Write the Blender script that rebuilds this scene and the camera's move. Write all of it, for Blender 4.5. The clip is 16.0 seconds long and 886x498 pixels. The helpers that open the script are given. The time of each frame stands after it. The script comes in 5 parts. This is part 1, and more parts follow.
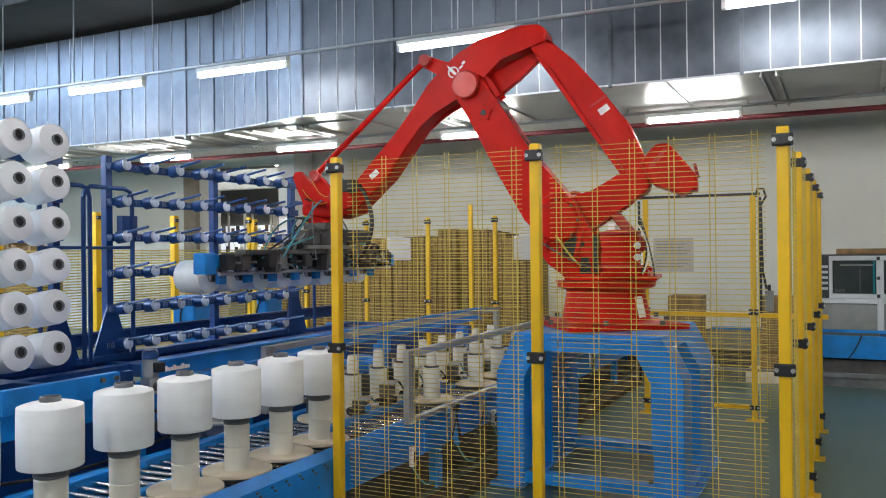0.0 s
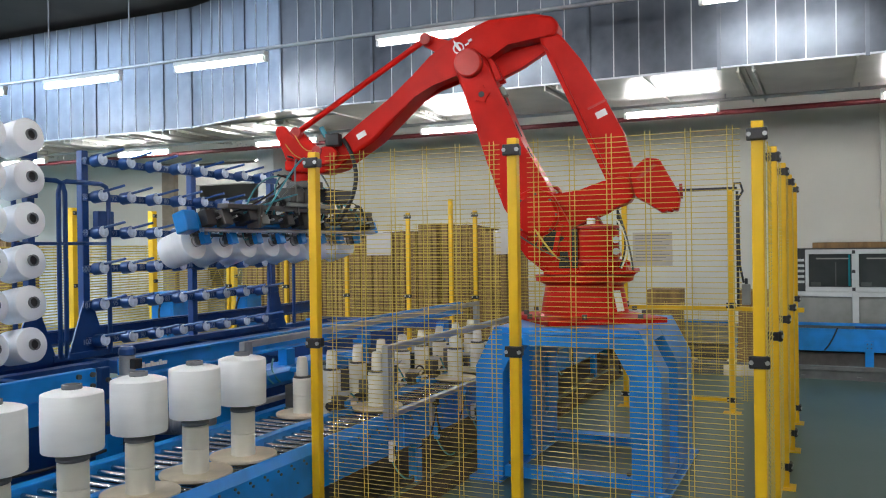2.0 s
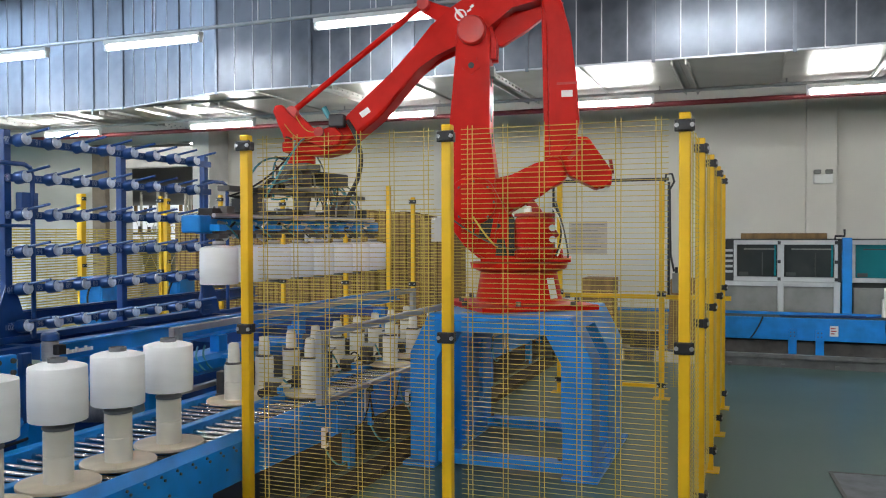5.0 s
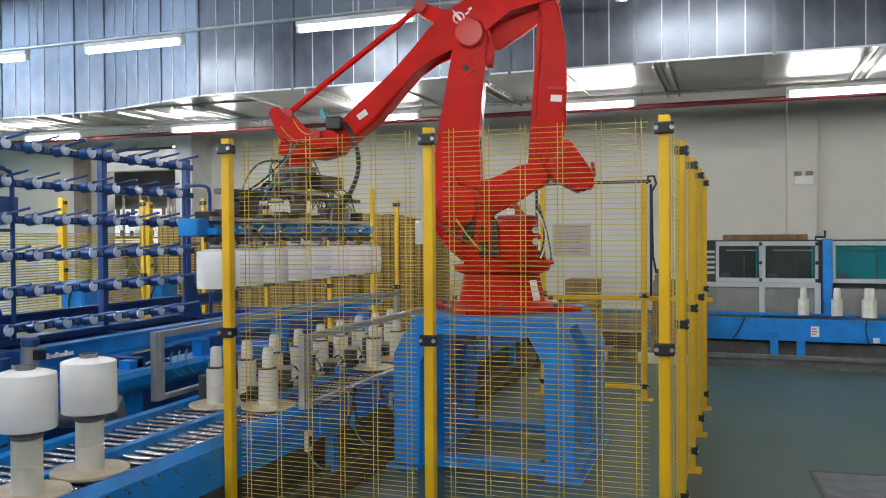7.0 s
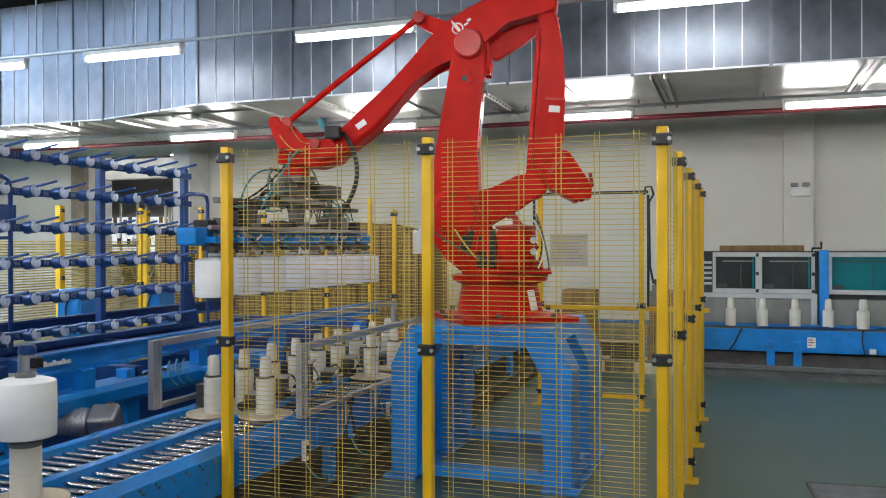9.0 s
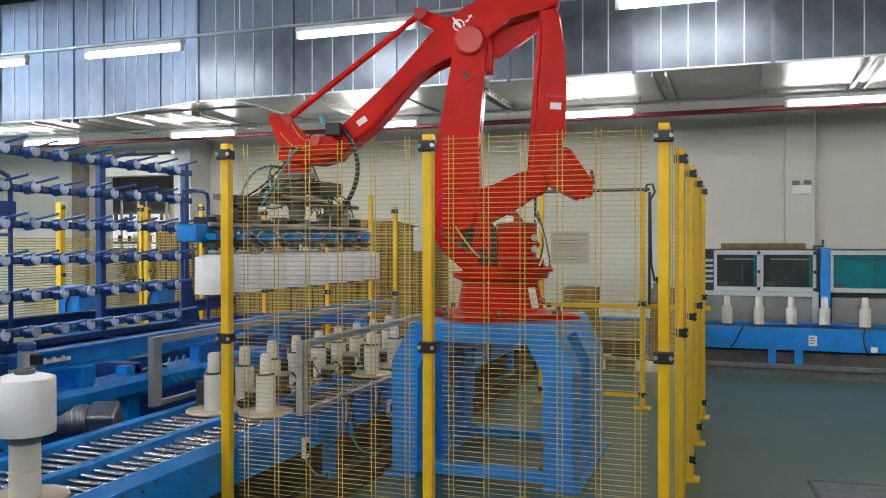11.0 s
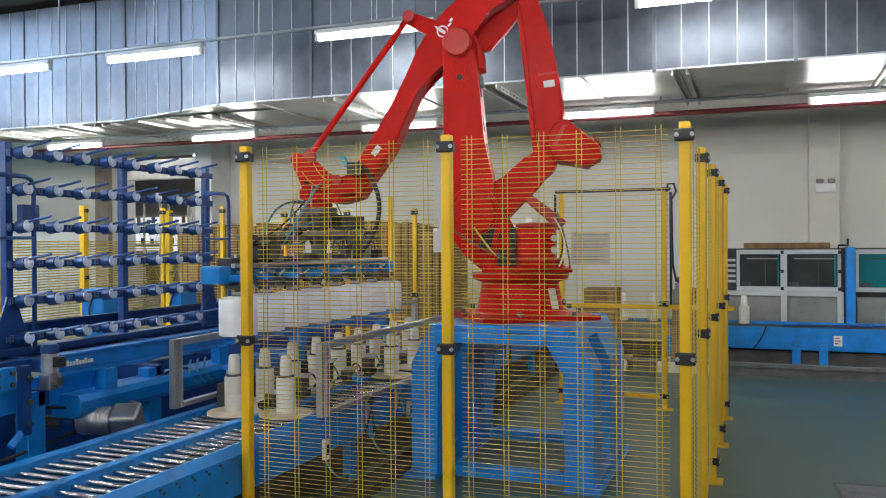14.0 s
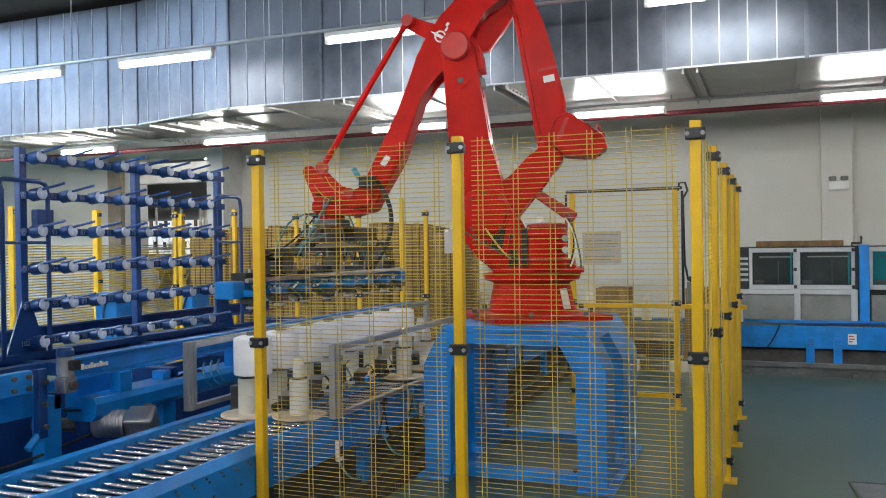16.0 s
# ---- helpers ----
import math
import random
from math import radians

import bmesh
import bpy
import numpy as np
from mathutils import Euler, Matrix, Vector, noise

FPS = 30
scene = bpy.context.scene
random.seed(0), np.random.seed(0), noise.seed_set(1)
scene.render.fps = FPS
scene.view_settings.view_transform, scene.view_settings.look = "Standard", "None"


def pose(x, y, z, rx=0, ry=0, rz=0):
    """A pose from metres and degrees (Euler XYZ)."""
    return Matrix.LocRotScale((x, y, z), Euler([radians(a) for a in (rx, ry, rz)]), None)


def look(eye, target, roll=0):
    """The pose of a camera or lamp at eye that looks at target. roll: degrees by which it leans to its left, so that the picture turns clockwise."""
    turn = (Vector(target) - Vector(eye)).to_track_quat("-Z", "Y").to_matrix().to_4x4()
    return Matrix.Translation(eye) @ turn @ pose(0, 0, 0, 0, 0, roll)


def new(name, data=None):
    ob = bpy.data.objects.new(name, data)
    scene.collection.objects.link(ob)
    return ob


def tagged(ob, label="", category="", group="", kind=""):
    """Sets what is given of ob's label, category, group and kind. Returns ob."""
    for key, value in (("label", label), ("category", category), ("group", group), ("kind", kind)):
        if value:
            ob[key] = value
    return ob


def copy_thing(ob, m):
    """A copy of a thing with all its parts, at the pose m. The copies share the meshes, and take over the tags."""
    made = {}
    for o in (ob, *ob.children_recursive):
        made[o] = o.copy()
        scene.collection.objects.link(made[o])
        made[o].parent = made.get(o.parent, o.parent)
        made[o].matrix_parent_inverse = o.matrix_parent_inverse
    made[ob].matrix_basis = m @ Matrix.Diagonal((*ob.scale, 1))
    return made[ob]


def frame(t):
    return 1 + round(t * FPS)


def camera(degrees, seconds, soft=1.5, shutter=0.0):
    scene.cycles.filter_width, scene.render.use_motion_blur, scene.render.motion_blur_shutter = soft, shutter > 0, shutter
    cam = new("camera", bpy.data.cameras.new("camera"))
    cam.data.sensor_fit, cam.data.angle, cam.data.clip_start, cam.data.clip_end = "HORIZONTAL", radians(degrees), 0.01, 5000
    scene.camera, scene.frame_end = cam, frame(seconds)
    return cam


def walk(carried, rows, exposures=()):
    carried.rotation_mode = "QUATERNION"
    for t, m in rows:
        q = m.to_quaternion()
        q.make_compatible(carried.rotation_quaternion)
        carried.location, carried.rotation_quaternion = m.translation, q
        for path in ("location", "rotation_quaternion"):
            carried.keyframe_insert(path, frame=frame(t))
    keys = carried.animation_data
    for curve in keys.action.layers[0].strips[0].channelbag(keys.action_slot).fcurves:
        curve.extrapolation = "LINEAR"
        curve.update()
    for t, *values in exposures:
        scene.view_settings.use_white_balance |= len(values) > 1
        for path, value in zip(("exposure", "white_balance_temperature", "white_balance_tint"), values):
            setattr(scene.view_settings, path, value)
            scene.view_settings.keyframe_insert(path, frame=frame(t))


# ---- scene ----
cam = camera(56.12, 16.0, soft=1.1)
PATH = [
    (0, (-0.093, -0.076, 1.510), (-0.9722, 1.7200, 1.5148), -0.61),
    (0.5, (-0.091, -0.077, 1.510), (-0.9488, 1.7299, 1.5081), -0.54),
    (1, (-0.089, -0.074, 1.512), (-0.9384, 1.7360, 1.5139), -0.64),
    (1.5, (-0.084, -0.072, 1.510), (-0.9343, 1.7383, 1.5128), -0.79),
    (2, (-0.079, -0.070, 1.508), (-0.9183, 1.7461, 1.5002), -0.78),
    (2.5, (-0.075, -0.067, 1.509), (-0.9065, 1.7520, 1.4926), -0.79),
    (3, (-0.068, -0.063, 1.505), (-0.8712, 1.7688, 1.4754), -0.42),
    (3.5, (-0.060, -0.059, 1.504), (-0.8383, 1.7828, 1.4743), -0.48),
    (4, (-0.056, -0.059, 1.503), (-0.8092, 1.7937, 1.4708), -0.27),
    (6.5, (-0.041, -0.048, 1.499), (-0.7139, 1.8354, 1.4587), -0.44),
    (7, (-0.036, -0.056, 1.501), (-0.7089, 1.8268, 1.4684), -0.39),
    (7.5, (-0.039, -0.061, 1.501), (-0.6852, 1.8312, 1.4715), -0.41),
    (8, (-0.039, -0.072, 1.503), (-0.6948, 1.8178, 1.4943), -0.63),
    (8.5, (-0.041, -0.070, 1.503), (-0.6907, 1.8211, 1.4876), -0.08),
    (9, (-0.040, -0.068, 1.502), (-0.7057, 1.8178, 1.4922), -0.14),
    (11.5, (-0.044, -0.053, 1.499), (-0.7137, 1.8318, 1.4827), 0.00),
    (12, (-0.040, -0.058, 1.500), (-0.7303, 1.8190, 1.4987), 0.15),
    (12.5, (-0.043, -0.062, 1.503), (-0.7369, 1.8136, 1.5035), 0.21),
    (13, (-0.044, -0.042, 1.504), (-0.7373, 1.8337, 1.5049), -0.19),
    (13.5, (-0.045, -0.046, 1.503), (-0.7472, 1.8263, 1.4964), -0.04),
    (14, (-0.042, -0.038, 1.500), (-0.7560, 1.8305, 1.4872), -0.36),
    (14.5, (-0.038, -0.039, 1.500), (-0.7577, 1.8273, 1.4884), -0.35),
    (15, (-0.038, -0.043, 1.500), (-0.7640, 1.8208, 1.4955), -0.34),
    (15.5, (-0.037, -0.041, 1.501), (-0.7622, 1.8230, 1.4961), -0.36),
    (16, (-0.040, -0.047, 1.500), (-0.7790, 1.8121, 1.4900), -0.85),
]
walk(cam, [(t, look(eye, target, roll)) for t, eye, target, roll in PATH], exposures=[(0, 0.99), (16, 0.99)])

# ---- world ----
world = bpy.data.worlds.new("world")
scene.world = world
world.use_nodes = True
world.node_tree.nodes["Background"].inputs[0].default_value = (0.75, 0.85, 1.0, 1)
world.node_tree.nodes["Background"].inputs[1].default_value = 0.3

# ---- materials ----
def mat(name, color, rough=0.5, metal=0.0, var=0.12, scale=6.0, bump=0.05, fine=120.0, coat=0.0, dirt=None, stretch=None):
    """Painted or bare surface with two scales of variation, fine relief and uneven gloss."""
    m = bpy.data.materials.new(name)
    m.use_nodes = True
    nt = m.node_tree
    b = nt.nodes["Principled BSDF"]
    b.inputs["Metallic"].default_value = metal
    if coat:
        b.inputs["Coat Weight"].default_value = coat
        b.inputs["Coat Roughness"].default_value = 0.15
    tc = nt.nodes.new("ShaderNodeTexCoord")
    src = tc.outputs["Object"]
    if stretch:
        mp = nt.nodes.new("ShaderNodeMapping")
        mp.inputs["Scale"].default_value = stretch
        nt.links.new(src, mp.inputs["Vector"])
        src = mp.outputs["Vector"]
    n1 = nt.nodes.new("ShaderNodeTexNoise")
    n1.inputs["Scale"].default_value = scale
    n1.inputs["Detail"].default_value = 6
    n2 = nt.nodes.new("ShaderNodeTexNoise")
    n2.inputs["Scale"].default_value = fine
    n2.inputs["Detail"].default_value = 3
    nt.links.new(src, n1.inputs["Vector"])
    nt.links.new(src, n2.inputs["Vector"])
    info = nt.nodes.new("ShaderNodeObjectInfo")
    ramp = nt.nodes.new("ShaderNodeValToRGB")
    dark = dirt or tuple(c * (1 - 2 * var) for c in color)
    ramp.color_ramp.elements[0].color = (*dark, 1)
    ramp.color_ramp.elements[0].position = 0.25
    ramp.color_ramp.elements[1].color = (*[min(1, c * (1 + var)) for c in color], 1)
    ramp.color_ramp.elements[1].position = 0.62
    nt.links.new(n1.outputs["Fac"], ramp.inputs["Fac"])
    hsv = nt.nodes.new("ShaderNodeHueSaturation")
    mr = nt.nodes.new("ShaderNodeMapRange")
    mr.inputs["To Min"].default_value = 1 - var * 0.6
    mr.inputs["To Max"].default_value = 1 + var * 0.4
    nt.links.new(info.outputs["Random"], mr.inputs["Value"])
    nt.links.new(mr.outputs["Result"], hsv.inputs["Value"])
    nt.links.new(ramp.outputs["Color"], hsv.inputs["Color"])
    nt.links.new(hsv.outputs["Color"], b.inputs["Base Color"])
    rr = nt.nodes.new("ShaderNodeMapRange")
    rr.inputs["To Min"].default_value = max(0.02, rough - 0.1)
    rr.inputs["To Max"].default_value = min(1, rough + 0.12)
    nt.links.new(n1.outputs["Fac"], rr.inputs["Value"])
    nt.links.new(rr.outputs["Result"], b.inputs["Roughness"])
    bp = nt.nodes.new("ShaderNodeBump")
    bp.inputs["Strength"].default_value = bump
    bp.inputs["Distance"].default_value = 0.003
    nt.links.new(n2.outputs["Fac"], bp.inputs["Height"])
    nt.links.new(bp.outputs["Normal"], b.inputs["Normal"])
    return m


def glow(name, color, strength):
    m = bpy.data.materials.new(name)
    m.use_nodes = True
    b = m.node_tree.nodes["Principled BSDF"]
    b.inputs["Base Color"].default_value = (0.8, 0.8, 0.8, 1)
    b.inputs["Emission Color"].default_value = (*color, 1)
    b.inputs["Emission Strength"].default_value = strength
    return m


# robot red made slightly paler, for the light on the joint cap
REDCAP = mat("lit_red_cap", (0.55, 0.022, 0.014), 0.35, var=0.08)
RED = mat("red_paint", (0.54, 0.011, 0.007), 0.36, coat=0.0, var=0.08, bump=0.04)
RED.node_tree.nodes["Principled BSDF"].inputs["Specular IOR Level"].default_value = 0.10
REDDARK = mat("old_red_paint", (0.42, 0.02, 0.015), 0.45, var=0.15)
YELLOW = mat("yellow_powder_coat", (0.80, 0.47, 0.006), 0.42, var=0.06, bump=0.06)
WIRE = mat("yellow_wire_coat", (0.60, 0.44, 0.075), 0.5, var=0.05)
SKY = mat("light_blue_paint", (0.004, 0.225, 0.66), 0.34, var=0.12, coat=0.05)
NAVY = mat("dark_blue_paint", (0.005, 0.048, 0.20), 0.36, var=0.12, coat=0.08)
BLACK = mat("black_plastic", (0.015, 0.015, 0.017), 0.45, var=0.2)
CHROME = mat("bright_roller_steel", (0.60, 0.60, 0.61), 0.20, 1.0, var=0.08)
STEEL = mat("bare_steel", (0.50, 0.50, 0.51), 0.42, 1.0, var=0.12)
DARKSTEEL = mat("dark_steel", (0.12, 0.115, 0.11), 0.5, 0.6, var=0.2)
ALU = mat("aluminium_profile", (0.46, 0.47, 0.48), 0.4, 0.85, var=0.08)
YARN = mat("white_yarn", (0.94, 0.95, 0.97), 0.42, var=0.03, scale=3, bump=0.12, fine=260, stretch=(1, 1, 6))
TUBEP = mat("grey_paper_tube", (0.17, 0.18, 0.195), 0.7, var=0.12)
PEGP = mat("ivory_plastic", (0.74, 0.71, 0.62), 0.4, var=0.05)
WOODB = mat("beige_pallet_disc", (0.62, 0.54, 0.41), 0.6, var=0.10)
WALLM = mat("cream_wall_paint", (0.71, 0.695, 0.635), 0.8, var=0.04, scale=0.7, bump=0.15, fine=40)
WALLG = mat("dull_grey_wall", (0.22, 0.22, 0.21), 0.8, var=0.1, scale=0.5)
# near black puts the missing light overhead into the colour
CEILM = mat("unlit_ceiling", (0.06, 0.06, 0.065), 0.85, var=0.2, scale=1.0)
FLOORM = mat("green_epoxy_floor", (0.056, 0.104, 0.088), 0.30, var=0.07, scale=0.6, bump=0.05, fine=30)
# same duct metal: front darkened, underside paled for the light each reflects
GALV = mat("galvanised_shaded_front", (0.112, 0.128, 0.156), 0.43, 0.8, var=0.24, scale=2.2, bump=0.10, fine=14)
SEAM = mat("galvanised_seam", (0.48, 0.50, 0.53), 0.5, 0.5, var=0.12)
GALVB = mat("galvanised_lit_underside", (0.52, 0.52, 0.49), 0.38, 0.55, var=0.14, scale=1.6, bump=0.1, fine=12)
PIPEM = mat("red_fire_pipe", (0.11, 0.009, 0.012), 0.5, var=0.1)
CARD = mat("brown_cardboard", (0.21, 0.125, 0.05), 0.85, var=0.22, scale=5, stretch=(4, 4, 0.6), bump=0.3, fine=60)
DARKWOOD = mat("dark_brown_cover", (0.075, 0.05, 0.03), 0.6, var=0.25, scale=4)
WHITE = mat("white_paint", (0.80, 0.80, 0.78), 0.45, var=0.04)
MACHW = mat("dull_white_profile", (0.50, 0.52, 0.52), 0.45, 0.2, var=0.05)
CARDCOL = mat("brownish_column_paint", (0.26, 0.21, 0.16), 0.7, var=0.15)
PAPER = mat("white_paper", (0.82, 0.80, 0.77), 0.8, var=0.03)
RAILG = mat("dull_rail_grey", (0.13, 0.13, 0.125), 0.5, var=0.2)
NOTICE = mat("faded_notice", (0.52, 0.47, 0.42), 0.8, var=0.05)
GREYP = mat("grey_panel", (0.22, 0.225, 0.21), 0.5, var=0.1)
# near black for machine insides and the shade under rollers and table
DARKMACH = mat("dark_shaded_inside", (0.03, 0.035, 0.035), 0.6, var=0.3, scale=3)
HOSE = mat("teal_air_hose", (0.06, 0.28, 0.34), 0.4, var=0.1)
TEALG = mat("teal_tinted_glass", (0.01, 0.17, 0.20), 0.12, var=0.1, scale=1.5)
DARKG = mat("dark_tinted_glass", (0.038, 0.045, 0.045), 0.10, var=0.25, scale=1.5)
HATCHM = mat("worn_hatch_steel", (0.11, 0.115, 0.125), 0.38, 0.5, var=0.35, scale=9, dirt=(0.035, 0.035, 0.04), bump=0.3, fine=50)
TUBE = glow("fluorescent_tube", (1.0, 1.0, 1.0), 32.5)
SKYL = glow("daylit_skylight", (0.58, 0.76, 1.0), 31.0)
DAYL = glow("daylit_distance", (0.9, 0.95, 1.0), 0.45)


# ---- mesh helpers ----
def finish(bm, name, material, parent=None, label="", smooth=False):
    me = bpy.data.meshes.new(name)
    bmesh.ops.recalc_face_normals(bm, faces=bm.faces)
    bm.to_mesh(me)
    bm.free()
    me.materials.append(material)
    if smooth:
        for p in me.polygons:
            p.use_smooth = True
        me.set_sharp_from_angle(angle=radians(35))
    ob = new(name, me)
    if parent:
        ob.parent = parent
    if label:
        ob["label"] = label
    return ob


def part(name, bm, material, parent, label="", smooth=False):
    return finish(bm, name, material, parent, label, smooth)


def thing(name, label, category, m=None, group="", kind=""):
    ob = new(name)
    ob.empty_display_size = 0.1
    if m is not None:
        ob.matrix_basis = m
    return tagged(ob, label, category, group, kind)


def box(bm, x0, x1, y0, y1, z0, z1, bevel=0.0, m=None):
    g = bmesh.ops.create_cube(bm, size=1.0)
    vs = g["verts"]
    for v in vs:
        v.co = Vector(((x0 + x1) / 2 + v.co.x * (x1 - x0), (y0 + y1) / 2 + v.co.y * (y1 - y0), (z0 + z1) / 2 + v.co.z * (z1 - z0)))
    if bevel:
        es = list({e for v in vs for e in v.link_edges})
        r = bmesh.ops.bevel(bm, geom=es, offset=bevel, segments=2, affect="EDGES", profile=0.5)
        vs = list({v for f in r["faces"] for v in f.verts} | {v for v in vs if v.is_valid})
    if m is not None:
        bmesh.ops.transform(bm, matrix=m, verts=vs)
    return bm


def cyl(bm, p, q, r, r2=None, seg=20, caps=True):
    """A cylinder or cone from p to q."""
    p, q = Vector(p), Vector(q)
    d = q - p
    m = Matrix.Translation((p + q) / 2) @ d.to_track_quat("Z", "Y").to_matrix().to_4x4()
    bmesh.ops.create_cone(bm, cap_ends=caps, segments=seg, radius1=r, radius2=r if r2 is None else r2, depth=d.length, matrix=m)
    return bm


def turn(bm, profile, seg=32, m=None):
    """A lathed body: profile of (radius, z)."""
    rings = []
    for r, z in profile:
        rings.append([bm.verts.new((r * math.cos(2 * math.pi * i / seg), r * math.sin(2 * math.pi * i / seg), z)) for i in range(seg)])
    for a, b in zip(rings, rings[1:]):
        for i in range(seg):
            bm.faces.new((a[i], a[(i + 1) % seg], b[(i + 1) % seg], b[i]))
    bm.faces.new(list(reversed(rings[0])))
    bm.faces.new(rings[-1])
    if m is not None:
        bmesh.ops.transform(bm, matrix=m, verts=[v for r in rings for v in r])
    return bm


def slab(bm, pts, y0, y1, bevel=0.0, m=None):
    """A plate: outline in (x, z), thickness along y."""
    a = [bm.verts.new((x, y0, z)) for x, z in pts]
    b = [bm.verts.new((x, y1, z)) for x, z in pts]
    fs = [bm.faces.new(a), bm.faces.new(list(reversed(b)))]
    n = len(pts)
    for i in range(n):
        fs.append(bm.faces.new((a[(i + 1) % n], a[i], b[i], b[(i + 1) % n])))
    vs = a + b
    if bevel:
        es = list({e for f in fs for e in f.edges})
        r = bmesh.ops.bevel(bm, geom=es, offset=bevel, segments=2, affect="EDGES", profile=0.5)
        vs = list({v for f in r["faces"] for v in f.verts} | {v for v in vs if v.is_valid})
    if m is not None:
        bmesh.ops.transform(bm, matrix=m, verts=vs)
    return bm


def pipe_path(bm, pts, r, seg=8):
    """A hose or bent tube through points."""
    rings = []
    pts = [Vector(p) for p in pts]
    for i, p in enumerate(pts):
        d = (pts[min(i + 1, len(pts) - 1)] - pts[max(i - 1, 0)]).normalized()
        q = d.to_track_quat("Z", "Y")
        rings.append([bm.verts.new(p + q @ Vector((r * math.cos(2 * math.pi * k / seg), r * math.sin(2 * math.pi * k / seg), 0))) for k in range(seg)])
    for a, b in zip(rings, rings[1:]):
        best = min(range(seg), key=lambda s: sum((a[k].co - b[(k + s) % seg].co).length for k in range(seg)))
        for k in range(seg):
            bm.faces.new((a[k], a[(k + 1) % seg], b[(k + 1 + best) % seg], b[(k + best) % seg]))
    bm.faces.new(list(reversed(rings[0])))
    bm.faces.new(rings[-1])
    return bm


def arc(p, q, sag, n=10, side=(0, 0, -1)):
    p, q, side = Vector(p), Vector(q), Vector(side)
    return [p.lerp(q, i / n) + side * sag * 4 * (i / n) * (1 - i / n) for i in range(n + 1)]


def B():
    return bmesh.new()


# ---- structure ----
def structure(name, bm, material, label, category):
    return tagged(finish(bm, name, material), label, category, kind="structure")


structure("floor", box(B(), -24, 9, -7, 24, -0.2, 0), FLOORM, "grey-green epoxy factory floor with soft reflections", "floor")
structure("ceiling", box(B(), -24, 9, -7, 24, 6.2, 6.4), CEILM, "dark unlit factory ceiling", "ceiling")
WY = 12.0
OX0, OX1, OZ = -11.1, -8.6, 3.12
structure("wall_north_east", box(B(), OX1, 9, WY, WY + 0.3, 0, 6.2), WALLM, "cream painted plaster wall with a grey upper shade", "wall")
structure("wall_north_west", box(B(), -24, OX0, WY, WY + 0.3, 0, 6.2), WALLM, "cream painted plaster wall behind the racks", "wall")
structure("wall_lintel", box(B(), OX0, OX1, WY, WY + 0.3, OZ, 6.2), WALLM, "cream wall above the wide opening", "wall")
# out-of-view west, east and south walls, darkened to lower the fill light
structure("wall_west", box(B(), -24.3, -24, -7, 24, 0, 6.2), WALLG, "unseen side wall, dark grey to cut bounced light", "wall")
structure("wall_east", box(B(), 9, 9.3, -7, 24, 0, 6.2), WALLG, "unseen side wall, dark grey to cut bounced light", "wall")
structure("wall_south", box(B(), -24, 9, -7.3, -7, 0, 6.2), WALLG, "unseen wall, dark grey to cut bounced light", "wall")
structure("wall_far_hall", box(B(), -24, 9, 24, 24.3, 0, 6.2), WALLG, "dull grey wall of the next hall", "wall")
structure("pilaster", box(B(), 0.55, 0.92, WY - 0.16, WY - 0.002, 0, 6.2, 0.01), WALLM, "cream pilaster standing proud of the wall", "pilaster")
structure("column_1", box(B(), -8.86, -8.53, WY - 0.55, WY - 0.004, 0, 3.6, 0.01), WHITE, "white square column beside the opening", "column")

structure("column_3", box(B(), -11.40, -11.10, WY - 0.12, WY - 0.003, 0, 3.11, 0.01), CARDCOL, "brownish painted column beside the opening", "column")
# added box, hides the lit wall above the duct behind unlit darkness
structure("ceiling_drop", box(B(), -24, 9, 7.0, WY - 0.002, 4.70, 5.3), CEILM, "dark box added above the duct to pass for unlit ceiling", "ceiling")

structure("ceiling_soffit", box(B(), -6.2, 9, 6.1, WY - 0.002, 4.56, 4.68), WALLM, "pale painted soffit above the duct", "ceiling")

